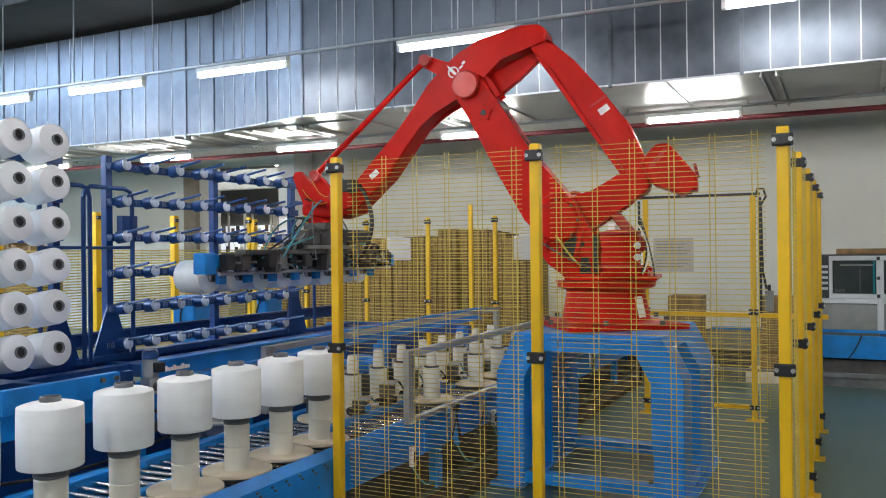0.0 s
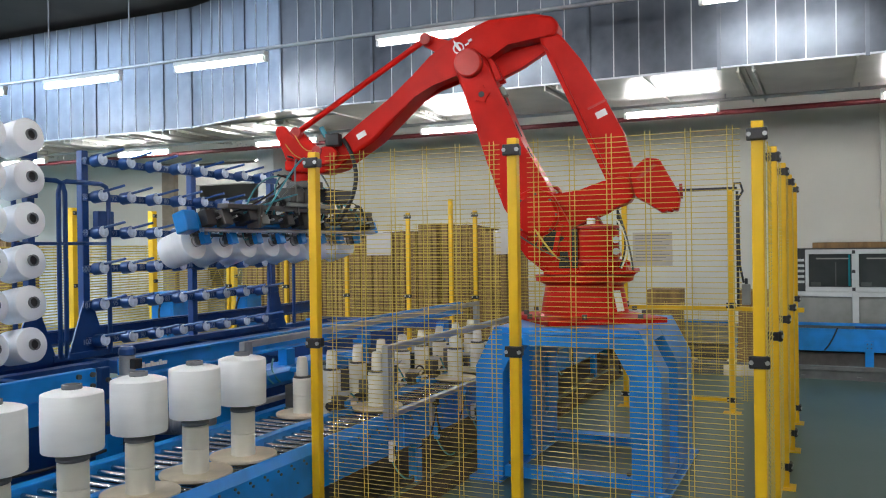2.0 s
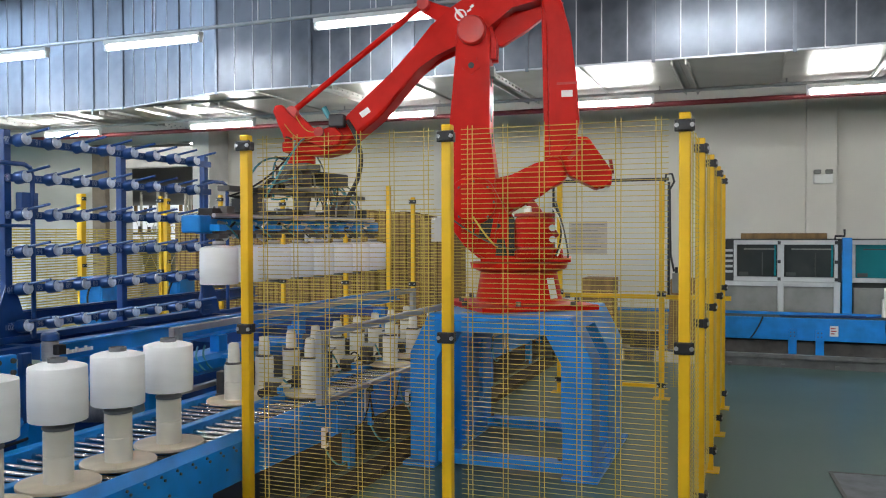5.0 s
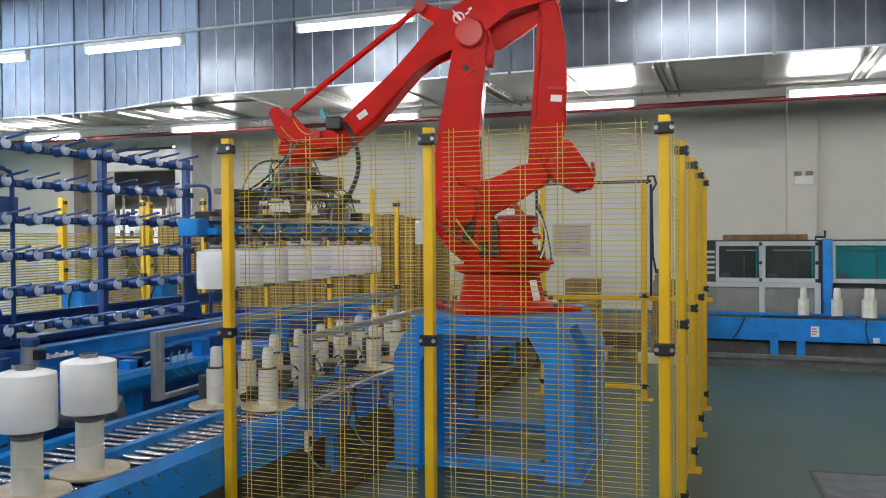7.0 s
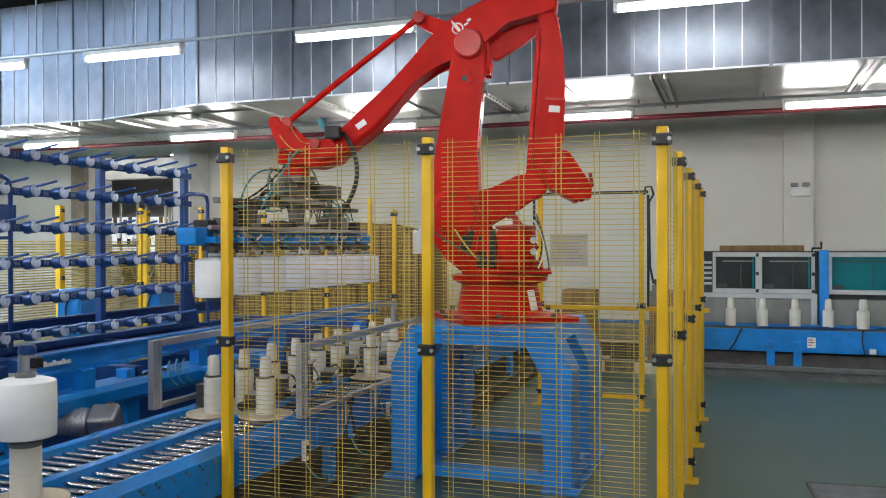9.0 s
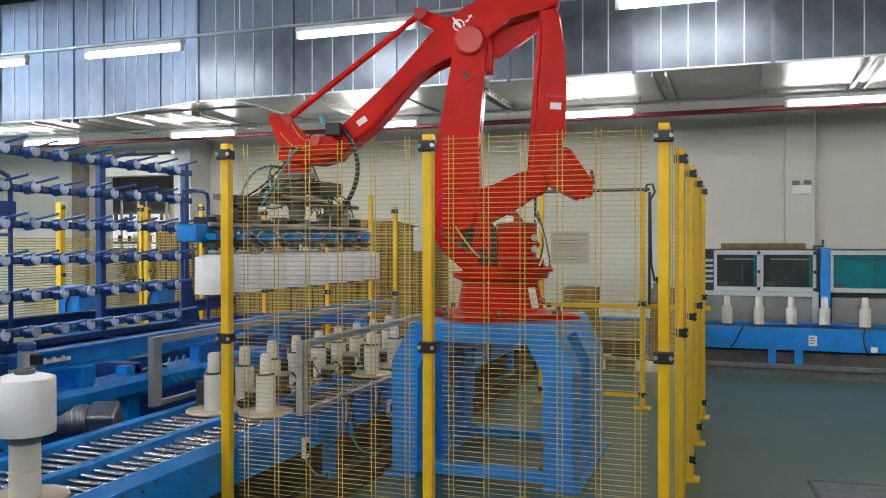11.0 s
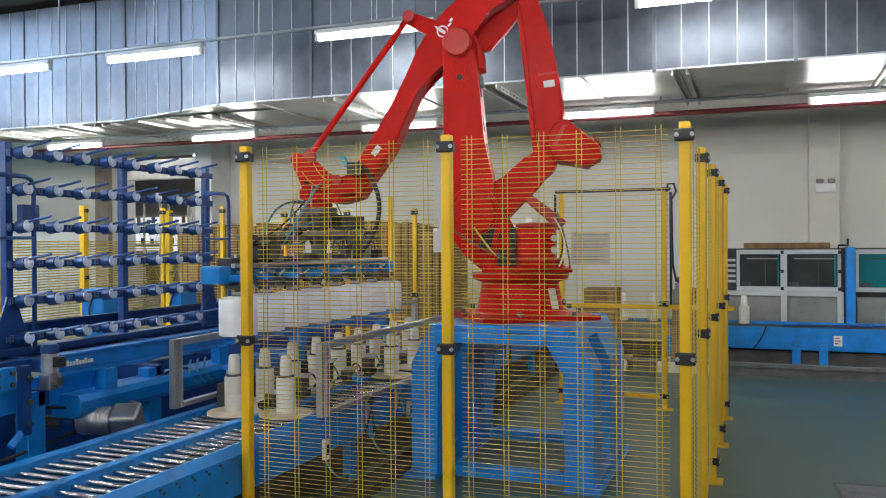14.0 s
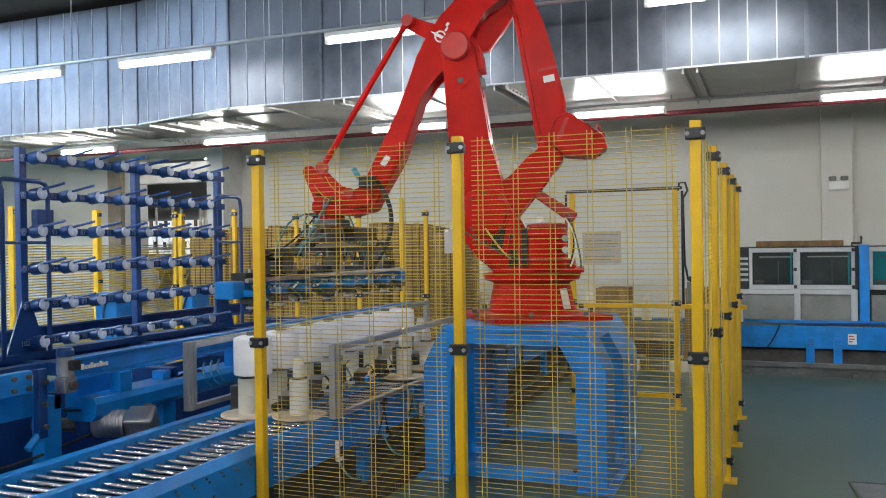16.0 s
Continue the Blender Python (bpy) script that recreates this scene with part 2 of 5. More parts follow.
# galvanised duct: a stepped box with single sheets
DZ0, DZ1 = 3.04, 4.54
def duct():
    body = B()
    pts = [(-16, 8.1), (-7.3, 8.1), (-5.585, 7.6), (7.0, 7.6)]
    back = [(7.0, 9.35), (-16, 9.35)]
    ring = pts + back
    lo = [body.verts.new((x, y + 0.022 if i < 4 else y, DZ0 + 0.012)) for i, (x, y) in enumerate(ring)]
    hi = [body.verts.new((x, y + 0.022 if i < 4 else y, DZ1)) for i, (x, y) in enumerate(ring)]
    body.faces.new(lo)
    body.faces.new(list(reversed(hi)))
    for i in range(6):
        body.faces.new((lo[i], lo[(i + 1) % 6], hi[(i + 1) % 6], hi[i]))
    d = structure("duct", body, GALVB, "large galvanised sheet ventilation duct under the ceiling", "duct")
    rnd = random.Random(4)
    for (xa, ya), (xb, yb) in zip(pts, pts[1:]):
        a, b = Vector((xa, ya, 0)), Vector((xb, yb, 0))
        n = max(1, round((b - a).length / 0.235))
        ang = math.atan2(yb - ya, xb - xa)
        w = (b - a).length / n
        bm = B()
        box(bm, 0.004, w - 0.004, 0, 0.010, DZ0, DZ1)
        box(bm, -0.002, 0.006, -0.008, 0.010, DZ0, DZ1)
        box(bm, 0.0, w, -0.012, 0.01, DZ0 - 0.010, DZ0 + 0.006)
        bm.faces.ensure_lookup_table()
        for f in bm.faces[6:]:
            f.material_index = 1
        me = bpy.data.meshes.new("sheet")
        bm.to_mesh(me)
        bm.free()
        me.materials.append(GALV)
        me.materials.append(SEAM)
        flange = B()
        box(flange, -0.016, 0.016, -0.014, 0.0, DZ0 - 0.02, DZ1)
        fme = bpy.data.meshes.new("flange")
        flange.to_mesh(fme)
        flange.free()
        fme.materials.append(GALV)
        for i in range(n):
            p = a.lerp(b, i / n)
            ob = new("sheet", me)
            ob.parent = d
            ob.matrix_basis = Matrix.Translation(p) @ Matrix.Rotation(ang + radians(rnd.uniform(-1.0, 1.0)), 4, "Z")
            if i % 5 == 0:
                fo = new("flange", fme)
                fo.parent = d
                fo.matrix_basis = Matrix.Translation(p) @ Matrix.Rotation(ang, 4, "Z")
    # underside sheets, single seams and bolted double angles
    for i in range(26):
        x = -16.55 + 0.88 * i
        y0 = 7.62 if x > -5.6 else 8.12
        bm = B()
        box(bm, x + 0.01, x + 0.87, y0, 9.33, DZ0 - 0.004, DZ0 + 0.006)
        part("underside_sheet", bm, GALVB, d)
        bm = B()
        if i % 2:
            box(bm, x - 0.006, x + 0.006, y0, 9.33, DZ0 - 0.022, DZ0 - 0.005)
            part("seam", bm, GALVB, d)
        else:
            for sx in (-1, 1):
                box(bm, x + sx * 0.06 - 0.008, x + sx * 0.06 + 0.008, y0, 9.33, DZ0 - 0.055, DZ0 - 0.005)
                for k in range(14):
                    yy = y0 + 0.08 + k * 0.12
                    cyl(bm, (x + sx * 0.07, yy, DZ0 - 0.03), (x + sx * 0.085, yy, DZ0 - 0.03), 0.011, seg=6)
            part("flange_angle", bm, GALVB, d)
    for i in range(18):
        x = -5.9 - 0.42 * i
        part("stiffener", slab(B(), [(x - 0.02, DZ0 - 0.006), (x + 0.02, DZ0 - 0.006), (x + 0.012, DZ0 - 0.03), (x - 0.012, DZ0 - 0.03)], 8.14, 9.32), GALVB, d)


duct()
structure("fire_pipe", cyl(B(), (-16, 9.55, 2.935), (7, 9.55, 2.935), 0.029, seg=14), PIPEM, "dull red fire-water pipe along the ceiling", "pipe")


for x, y in [(i, j) for i in (-19.0, -16.9) for j in (-3.6, -0.6, 2.4)]:
    if x + y > -24:
        structure("skylight", box(B(), x, x + 1.6, y, y + (2.4 if y < 2.4 else 1.9), 6.17, 6.198), SKYL, "bluish daylit ceiling skylight", "skylight")


# lamps: tubes under a rail
def tube_lamp(x, y, z, length=1.2, w=0.045):
    t = thing("tube_lamp", "lit white fluorescent tube lamp under a steel rail", "lamp", pose(x, y, z), group="tube lamps")
    bm = B()
    box(bm, -0.02, length + 0.02, -0.035, 0.035, 0.03, 0.075, 0.006)
    part("housing", bm, WHITE, t)
    bm = B()
    cyl(bm, (0.02, 0, 0), (length - 0.02, 0, 0), w * 0.62, seg=12)
    part("tube", bm, TUBE, t, "glowing white tube")
    for xx in (0, length):
        part("end_cap", box(B(), xx - 0.02, xx + 0.02, -0.022, 0.022, -0.03, 0.029, 0.004), WHITE, t)
    return t


lamp = tube_lamp(-6.40, 6.85, 3.435, 1.16)
for x in (-13.3, -10.25, -8.38, -3.92, -0.97, 2.0):
    copy_thing(lamp, pose(x, 6.85, 3.435))
short = tube_lamp(-2.04, 8.95, 2.885, 0.95)
for k in range(-4, 3):
    if k:
        copy_thing(short, pose(-2.04 + 2.46 * k, 8.95, 2.885))
for yy in (2.7, 0.3, -2.1, -4.5):
    for k in range(-3, 5):
        copy_thing(lamp, pose(-6.42 + 2.51 * k, yy, 3.42))


# unseen lamps added to brighten the next hall
for yy in (13.4, 16.2, 19.0):
    for k in range(-2, 3):
        copy_thing(lamp, pose(-9.5 + 2.6 * k, yy, 4.0))


def lamp_rail(y, z, x0, x1, step, top, r=0.018):
    bm = B()
    cyl(bm, (x0, y, z), (x1, y, z), r, seg=10)
    t = tagged(finish(bm, "lamp_rail", ALU), "thin grey metal lamp rail on hanger rods", "rail")
    x = x0 + 0.4
    while x < x1:
        part("hanger_rod", cyl(B(), (x, y, z), (x, y, top), 0.008, seg=8), ALU, t)
        x += step
    return t


lamp_rail(6.85, 3.535, -15, 5, 1.255, 6.2)
lamp_rail(8.95, 2.975, -15, 6, 1.235, 3.035)
for yy in (2.7, 0.3, -2.1, -4.5):
    lamp_rail(yy, 3.52, -15, 5, 1.255, 6.2)
# rails for the lamps added in the next hall
for yy in (13.4, 16.2, 19.0):
    lamp_rail(yy, 4.1, -17, -3, 2.6, 6.2)

# ---- safety fence ----
FX, FY, FH = -0.325, 3.444, 1.985


def fence(label):
    return thing("safety_fence", label, "fence")


def fence_post(t, x, y, h=FH, w=0.046, clips=(0.131, 1.031, 1.931), turnz=0.0):
    bm = box(B(), -w / 2, w / 2, -w / 2, w / 2, 0.006, h, 0.005)
    ob = part("post", bm, YELLOW, t)
    ob.matrix_basis = pose(x, y, 0, 0, 0, turnz)
    part("foot_plate", box(B(), -0.075, 0.075, -0.06, 0.06, 0, 0.008, 0.002), YELLOW, ob)
    for z in clips:
        bm = B()
        box(bm, -0.040, 0.040, -w / 2 - 0.014, -w / 2 + 0.004, z - 0.025, z + 0.025, 0.005)
        box(bm, -0.028, 0.028, -w / 2 - 0.018, w / 2 + 0.008, z - 0.022, z + 0.022, 0.004)
        part("clip", bm, BLACK, ob, "black plastic mesh clip")
        for xx in (-0.030, 0.030):
            part("screw", cyl(B(), (xx, -w / 2 - 0.012, z), (xx, -w / 2 - 0.021, z), 0.009, seg=10), STEEL, ob, "steel clip screw")
    return ob


def fence_panel(t, width, m, z0=0.09, z1=1.965, pitch=0.022, r=0.0015):
    """Panel of close horizontal wires on pairs of uprights, along local x."""
    bm = B()
    n = int((z1 - z0) / pitch)
    for i in range(n + 1):
        z = z0 + i * pitch
        cyl(bm, (0.035, 0, z), (width - 0.035, 0, z), r, seg=4, caps=False)
    ob = tagged(part("mesh_panel", bm, WIRE, t, "yellow close-spaced wire mesh"), kind="stuff")
    ob.matrix_basis = m
    k = max(2, round(width / 0.172))
    for i in range(k):
        x = 0.075 + (width - 0.15) * (i / (k - 1))
        for dx in (-0.011, 0.011):
            part("upright_wire", cyl(B(), (x + dx, 0.004, z0 - 0.01), (x + dx, 0.004, z1 + 0.012), 0.0022, seg=5), WIRE, ob)
    return ob


near = fence("yellow steel wire mesh safety fence round the robot cell")
for x in (FX, FX - 1.026, FX - 2.085):
    fence_post(near, x, FY)
fence_panel(near, 0.966, pose(FX - 0.996, FY, 0))
fence_panel(near, 0.999, pose(FX - 2.055, FY, 0))
for i in range(1, 5):
    fence_post(near, FX, FY + 0.985 * i, turnz=90)
for i in range(4):
    fence_panel(near, 0.925, pose(FX, FY + 0.985 * i + 0.03, 0, 0, 0, 90))

# rear fence with the doorway frame
GY = 7.62
gate = thing("gate_frame", "yellow doorway frame with a black conduit across the top", "gate", pose(0.08, 0, 0))
for x in (-0.93, -1.86):
    fence_post(gate, x, GY, 1.96, clips=(0.12, 0.95))
part("conduit", box(B(), -1.92, -0.87, GY - 0.02, GY + 0.02, 1.963, 1.99, 0.004), BLACK, gate, "black cable conduit")
for x, z in ((-1.92, 0.3), (-0.87, 0.9)):
    part("conduit", cyl(B(), (x, GY, 1.95), (x, GY, z), 0.012, seg=8), BLACK, gate, "black cable conduit")
part("cable", pipe_path(B(), [(-0.90, GY - 0.03, 1.95), (-0.89, GY - 0.035, 2.02), (-0.84, GY - 0.035, 2.02), (-0.82, GY - 0.035, 1.95), (-0.86, GY - 0.035, 1.88), (-0.855, GY - 0.035, 1.5), (-0.85, GY - 0.035, 1.3), (-0.82, GY - 0.035, 1.15)], 0.010), BLACK, gate, "loose black cable")
sw = part("switch_box", box(B(), -0.835, -0.765, GY - 0.06, GY, 0.96, 1.14, 0.008), GREYP, gate, "grey safety switch box")
part("plug", cyl(B(), (-0.80, GY - 0.03, 1.14), (-0.80, GY - 0.03, 1.19), 0.014, seg=10), BLACK, sw)
part("gate_rail", box(B(), -1.83, -0.96, GY - 0.02, GY + 0.02, 0.90, 0.94, 0.004), YELLOW, gate)
part("gate_rail", box(B(), -0.90, -0.34, GY - 0.02, GY + 0.02, 0.90, 0.94, 0.004), YELLOW, gate)
part("gate_rail", box(B(), -1.83, -0.96, GY - 0.015, GY + 0.015, 0.10, 0.13, 0.004), YELLOW, gate)
fence_panel(gate, 0.54, pose(-0.89, GY, 0), 0.12, 0.90)
fence_panel(gate, 0.86, pose(-1.83, GY + 1.5, 0), 0.10, 0.86, 0.03)

# far fences
far = fence("yellow mesh safety fence at the far side of the cell")
for x in (-5.62, -4.74, -3.85, -2.95):
    fence_post(far, x, 9.0, 1.92, clips=(0.9, 1.87))
fence_post(far, -4.12, 8.9, 2.06, clips=())
for x in (-6.55, -7.5):
    fence_post(far, x, 9.0, 2.0, clips=(1.0, 1.94))
for u, v in ((-7.47, -6.58), (-6.52, -5.65), (-5.59, -4.77), (-4.71, -3.88), (-3.82, -2.98)):
    fence_panel(far, v - u, pose(u, 9.0, 0), 0.12, 1.78, 0.036, 0.003)
west = fence("yellow mesh safety fence behind the bobbin racks")
WESTY = (4.9, 6.35, 7.77, 9.18, 11.0)
for y in WESTY:
    fence_post(west, -9.03, y, 2.07, clips=(1.05, 2.0), turnz=90, w=0.09)
for u, v in zip(WESTY, WESTY[1:]):
    fence_panel(west, v - u - 0.1, pose(-9.03, u + 0.05, 0, 0, 0, 90), 0.12, 1.56, 0.036, 0.0085)

# ---- conveyor line along y ----
LX = -2.68      # outer lane
PX = -3.00      # inner lane
ZC = 0.49


def conveyor():
    t = thing("roller_conveyor", "light blue two-lane roller conveyor with steel rollers", "conveyor", pose(0, 0, 0))
    y0, y1 = -2.0, 11.0
    bm = B()
    slab(bm, [(-2.47, 0.275), (-2.44, 0.275), (-2.44, ZC - 0.02), (-2.470, ZC + 0.026), (-2.476, ZC + 0.026), (-2.47, ZC - 0.05)], y0, 4.42, 0.0)
    part("side_plate", bm, SKY, t)
    bm = B()
    slab(bm, [(-2.47, 0.275), (-2.44, 0.275), (-2.44, ZC - 0.02), (-2.470, ZC + 0.026), (-2.476, ZC + 0.026), (-2.47, ZC - 0.05)], 4.44, y1, 0.0)
    part("side_plate", bm, SKY, t)
    for x, w in ((-2.83, 0.03), (-3.24, 0.035)):
        bm = B()
        box(bm, x - w, x + w, y0, y1, ZC - 0.12, ZC + 0.012, 0.006)
        part("rail", bm, SKY, t)
    # near-black sheets give the shaded gaps between the rollers
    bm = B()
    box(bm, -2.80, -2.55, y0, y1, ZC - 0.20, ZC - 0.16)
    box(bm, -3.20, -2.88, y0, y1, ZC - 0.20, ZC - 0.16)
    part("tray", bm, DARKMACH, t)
    rm = cyl(B(), (-2.80, 0, 0), (-2.53, 0, 0), 0.0125, seg=12)
    ra = part("roller", rm, CHROME, t, smooth=True)
    rm = cyl(B(), (-3.205, 0, 0), (-2.86, 0, 0), 0.0125, seg=12)
    rb = part("roller", rm, CHROME, t, smooth=True)
    ra.location = (0, y0 + 0.04, ZC - 0.0255)
    rb.location = (0, y0 + 0.04, ZC - 0.0255)
    n = int((y1 - y0) / 0.082)
    for i in range(1, min(n, 145)):
        for r in (ra, rb):
            o = new("roller", r.data)
            o.parent = t
            o.location = (0, y0 + 0.04 + i * 0.082, ZC - 0.0255)
    bm = B()
    cyl(bm, (-2.439, 0, 0), (-2.433, 0, 0), 0.0065, seg=8)
    bolt = part("bolt", bm, DARKSTEEL, t)
    bolt.location = (0, 0.98, 0.36)
    for i in range(60):
        for dz, dy in ((0.455, 0.0), (0.435, 0.022), (0.36, 0.05)):
            if dz > 0.4 or i % 2:
                o = new("bolt", bolt.data)
                o.parent = t
                o.location = (0, 1.05 + 0.105 * i + dy, dz)
    for yy in (0.2, 1.7, 3.2, 4.7, 6.2, 7.7, 9.2):
        for x in (-2.50, -3.22):
            part("leg", box(B(), x - 0.03, x + 0.03, yy - 0.04, yy + 0.04, 0, ZC - 0.10, 0.004), SKY, t)
    return t


conveyor()


def disc_at(m, group="pallet discs", collar=False):
    t = thing("pallet_disc", "beige round conveyor pallet with an ivory spindle post", "pallet", m, group=group)
    part("disc", turn(B(), [(0.159, 0.0), (0.1615, 0.002), (0.1615, 0.012), (0.160, 0.014)], 40), WOODB, t, smooth=True)
    bm = turn(B(), [(0.058, 0.014), (0.058, 0.118), (0.055, 0.120), (0.055, 0.125), (0.058, 0.127), (0.058, 0.218), (0.052, 0.226)], 24)
    part("spindle", bm, PEGP, t, "ivory plastic spindle post", smooth=True)
    if collar:
        bm = turn(B(), [(0.056, 0.225), (0.061, 0.229), (0.061, 0.238), (0.056, 0.242), (0.050, 0.254), (0.040, 0.262)], 24)
        part("collar", bm, TUBEP, t, "dark grey collar", smooth=True)
    else:
        part("ring", turn(B(), [(0.050, 0.224), (0.054, 0.226), (0.054, 0.232), (0.045, 0.235)], 24), DARKSTEEL, t, "thin dark ring", smooth=True)
    bm = turn(B(), [(0.036, 0.236), (0.035, 0.30), (0.030, 0.345), (0.024, 0.352)], 20)
    part("cone", bm, PEGP, t, "ivory tapered tip", smooth=True)
    return t


def bobbin_at(m, group="yarn bobbins", where="on its grey paper tube"):
    t = thing("yarn_bobbin", "white wound yarn bobbin " + where, "bobbin", m, group=group)
    R = 0.113
    bm = turn(B(), [(0.040, -0.108), (0.085, -0.114), (R - 0.005, -0.114), (R - 0.0015, -0.1125), (R, -0.109), (R + 0.0012, 0.0), (R, 0.100), (R - 0.0015, 0.1035), (R - 0.006, 0.1055), (0.08, 0.114), (0.042, 0.119)], 40)
    part("yarn", bm, YARN, t, smooth=True)
    bm = B()
    seg = 24
    rings = []
    for r, z in ((0.030, -0.135), (0.037, -0.135), (0.037, 0.136), (0.030, 0.136)):
        rings.append([bm.verts.new((r * math.cos(2 * math.pi * i / seg), r * math.sin(2 * math.pi * i / seg), z)) for i in range(seg)])
    for a, b in zip(rings, rings[1:] + rings[:1]):
        for i in range(seg):
            bm.faces.new((a[i], a[(i + 1) % seg], b[(i + 1) % seg], b[i]))
    part("tube", bm, TUBEP, t, "grey paper tube", smooth=True)
    # black disc gives the tube's hollow its shade
    part("tube_core", cyl(B(), (0, 0, 0.10), (0, 0, 0.122), 0.0295, seg=20), BLACK, t, "black disc for the shaded hollow of the tube")
    return t


# inner lane: waiting posts; outer lane: bobbins travelling out
disc0 = disc_at(pose(PX, 4.175, ZC))
for i in range(1, 9):
    copy_thing(disc0, pose(PX, 4.175 + 0.33 * i, ZC))
for y in (5.75, 6.2, 6.6):
    copy_thing(disc0, pose(LX, y, ZC))
GATED = copy_thing(disc0, pose(LX, 4.237, ZC))
OUT = []
disc1 = disc_at(pose(LX, 3.665, ZC), collar=True)
ob0 = bobbin_at(pose(LX, 3.665, ZC + 0.377), where="carried on an ivory post")
for i in range(8):
    y = 3.665 - 0.336 * i
    OUT.append((disc1 if i == 0 else copy_thing(disc1, pose(LX, y, ZC)), y, ZC))
    OUT.append((ob0 if i == 0 else copy_thing(ob0, pose(LX, y, ZC + 0.377)), y, ZC + 0.377))


# dark sheets stand in for the conveyor's shadow on the floor
tray = thing("drip_pan", "dark rimmed sheets for the floor shade under the roller conveyor", "pan", pose(0, 0, 0))
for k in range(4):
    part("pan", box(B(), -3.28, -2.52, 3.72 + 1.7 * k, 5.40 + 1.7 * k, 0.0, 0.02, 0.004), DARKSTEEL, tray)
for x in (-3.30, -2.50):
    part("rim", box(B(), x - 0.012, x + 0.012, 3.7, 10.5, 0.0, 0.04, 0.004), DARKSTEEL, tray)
duct_tray = thing("cable_tray", "brown covered cable tray on the floor beside the conveyor", "cable tray", pose(0, 0, 0))
for k in range(7):
    part("cover", box(B(), -2.36, -2.20, 3.75 + 0.8 * k, 4.54 + 0.8 * k, 0.0, 0.055, 0.004), DARKWOOD, duct_tray)
for k in range(5):
    sensor = thing("sensor", "small white and blue sensor on the conveyor side", "sensor", pose(-2.425, 4.25 + 0.62 * k, 0.30), group="conveyor sensors")
    part("body", box(B(), -0.014, 0.016, -0.02, 0.02, -0.06, 0.06, 0.004), (PAPER, SKY)[k % 2], sensor)
    part("lead", pipe_path(B(), arc((0, 0, -0.06), (0.03, 0.22, -0.20), 0.05), 0.006, 6), HOSE, sensor)
    part("tag", box(B(), 0.0165, 0.019, -0.014, 0.014, -0.03, 0.03), BLACK, sensor)
lane = thing("lane_stops", "row of dark steel pallet stops between the lanes", "stops", pose(0, 0, 0))
rnd = random.Random(31)
for k in range(12):
    y = 4.34 + 0.33 * k
    h = 0.10 + 0.05 * (k % 3)
    stop = part("stop", box(B(), -2.87, -2.80, y - 0.05, y + 0.05, ZC + 0.013, ZC + h, 0.006), DARKSTEEL, lane)
    part("stop_rod", cyl(B(), (-2.84, y, ZC + 0.06), (-2.74, y + 0.06, ZC + 0.07), 0.010, seg=8), STEEL, stop)
    part("cylinder", cyl(B(), (-2.835, y - 0.13, ZC + 0.05), (-2.835, y - 0.055, ZC + 0.05), 0.026, seg=12), BLACK, stop, "black stop cylinder", smooth=True)
    part("port", box(B(), -2.795, -2.77, y - 0.02, y + 0.02, ZC + 0.03, ZC + 0.07, 0.004), (SKY, BLACK, GREYP)[k % 3], stop)
    part("hose", pipe_path(B(), arc((-2.82, y, ZC + h), (-2.80, y + rnd.uniform(0.15, 0.28), ZC + 0.03), -rnd.uniform(0.03, 0.08)), 0.006, 6), (HOSE, BLACK)[k % 2], stop)
    part("catch", slab(B(), [(-2.86, ZC + h), (-2.78, ZC + h), (-2.75, ZC + h + 0.03), (-2.86, ZC + h + 0.02)], y - 0.015, y + 0.015), STEEL, stop)

# dark cylinder units between the inner lane and its guard
for k in range(8):
    y = 4.34 + 0.33 * k
    u = thing("lift_unit", "dark pneumatic lift unit with blue clamp beside the lane", "lift unit", pose(-3.16, y, ZC - 0.02), group="lift units")
    part("body", box(B(), -0.05, 0.05, -0.055, 0.055, 0.03, 0.17, 0.006), (DARKSTEEL, BLACK)[k % 2], u)
    part("rod", cyl(B(), (0, 0, 0.17), (0, 0, 0.25), 0.013, seg=10), STEEL, u, smooth=True)
    part("clamp", box(B(), -0.03, 0.06, -0.03, 0.03, 0.25, 0.275, 0.004), (SKY, DARKSTEEL)[k % 2], u)
    part("foot", box(B(), -0.07, 0.06, -0.07, 0.07, 0.012, 0.03, 0.003), DARKSTEEL, u)

# aluminium guard frames beside the inner lane
def guard(x, y0, y1, z0, z1, label):
    t = thing("guard_frame", label, "guard frame", pose(x, y0, 0))
    bm = B()
    box(bm, -0.02, 0.02, 0, 0.08, z0, z1, 0.004)
    box(bm, 0.0205, 0.024, 0.022, 0.034, z0, z1)
    box(bm, 0.0205, 0.024, 0.048, 0.060, z0, z1)
    part("upright", bm, ALU, t)
    part("top_rail", box(B(), -0.02, 0.02, 0.081, y1 - y0, z1 - 0.04, z1, 0.004), ALU, t)
    part("upright", box(B(), -0.02, 0.02, y1 - y0 - 0.08, y1 - y0, z0, z1 - 0.041, 0.004), ALU, t)
    part("bottom_rail", box(B(), -0.02, 0.02, 0.081, y1 - y0 - 0.081, z0, z0 + 0.03, 0.004), ALU, t)
    return t


guard(-3.25, 3.915, 7.6, 0.545, 0.95, "grey aluminium profile guard beside the roller lane")
guard(-2.42, 4.17, 8.2, 0.50, 0.93, "grey aluminium profile guard along the conveyor")

# ---- transfer table and racks ----
RX = -5.02


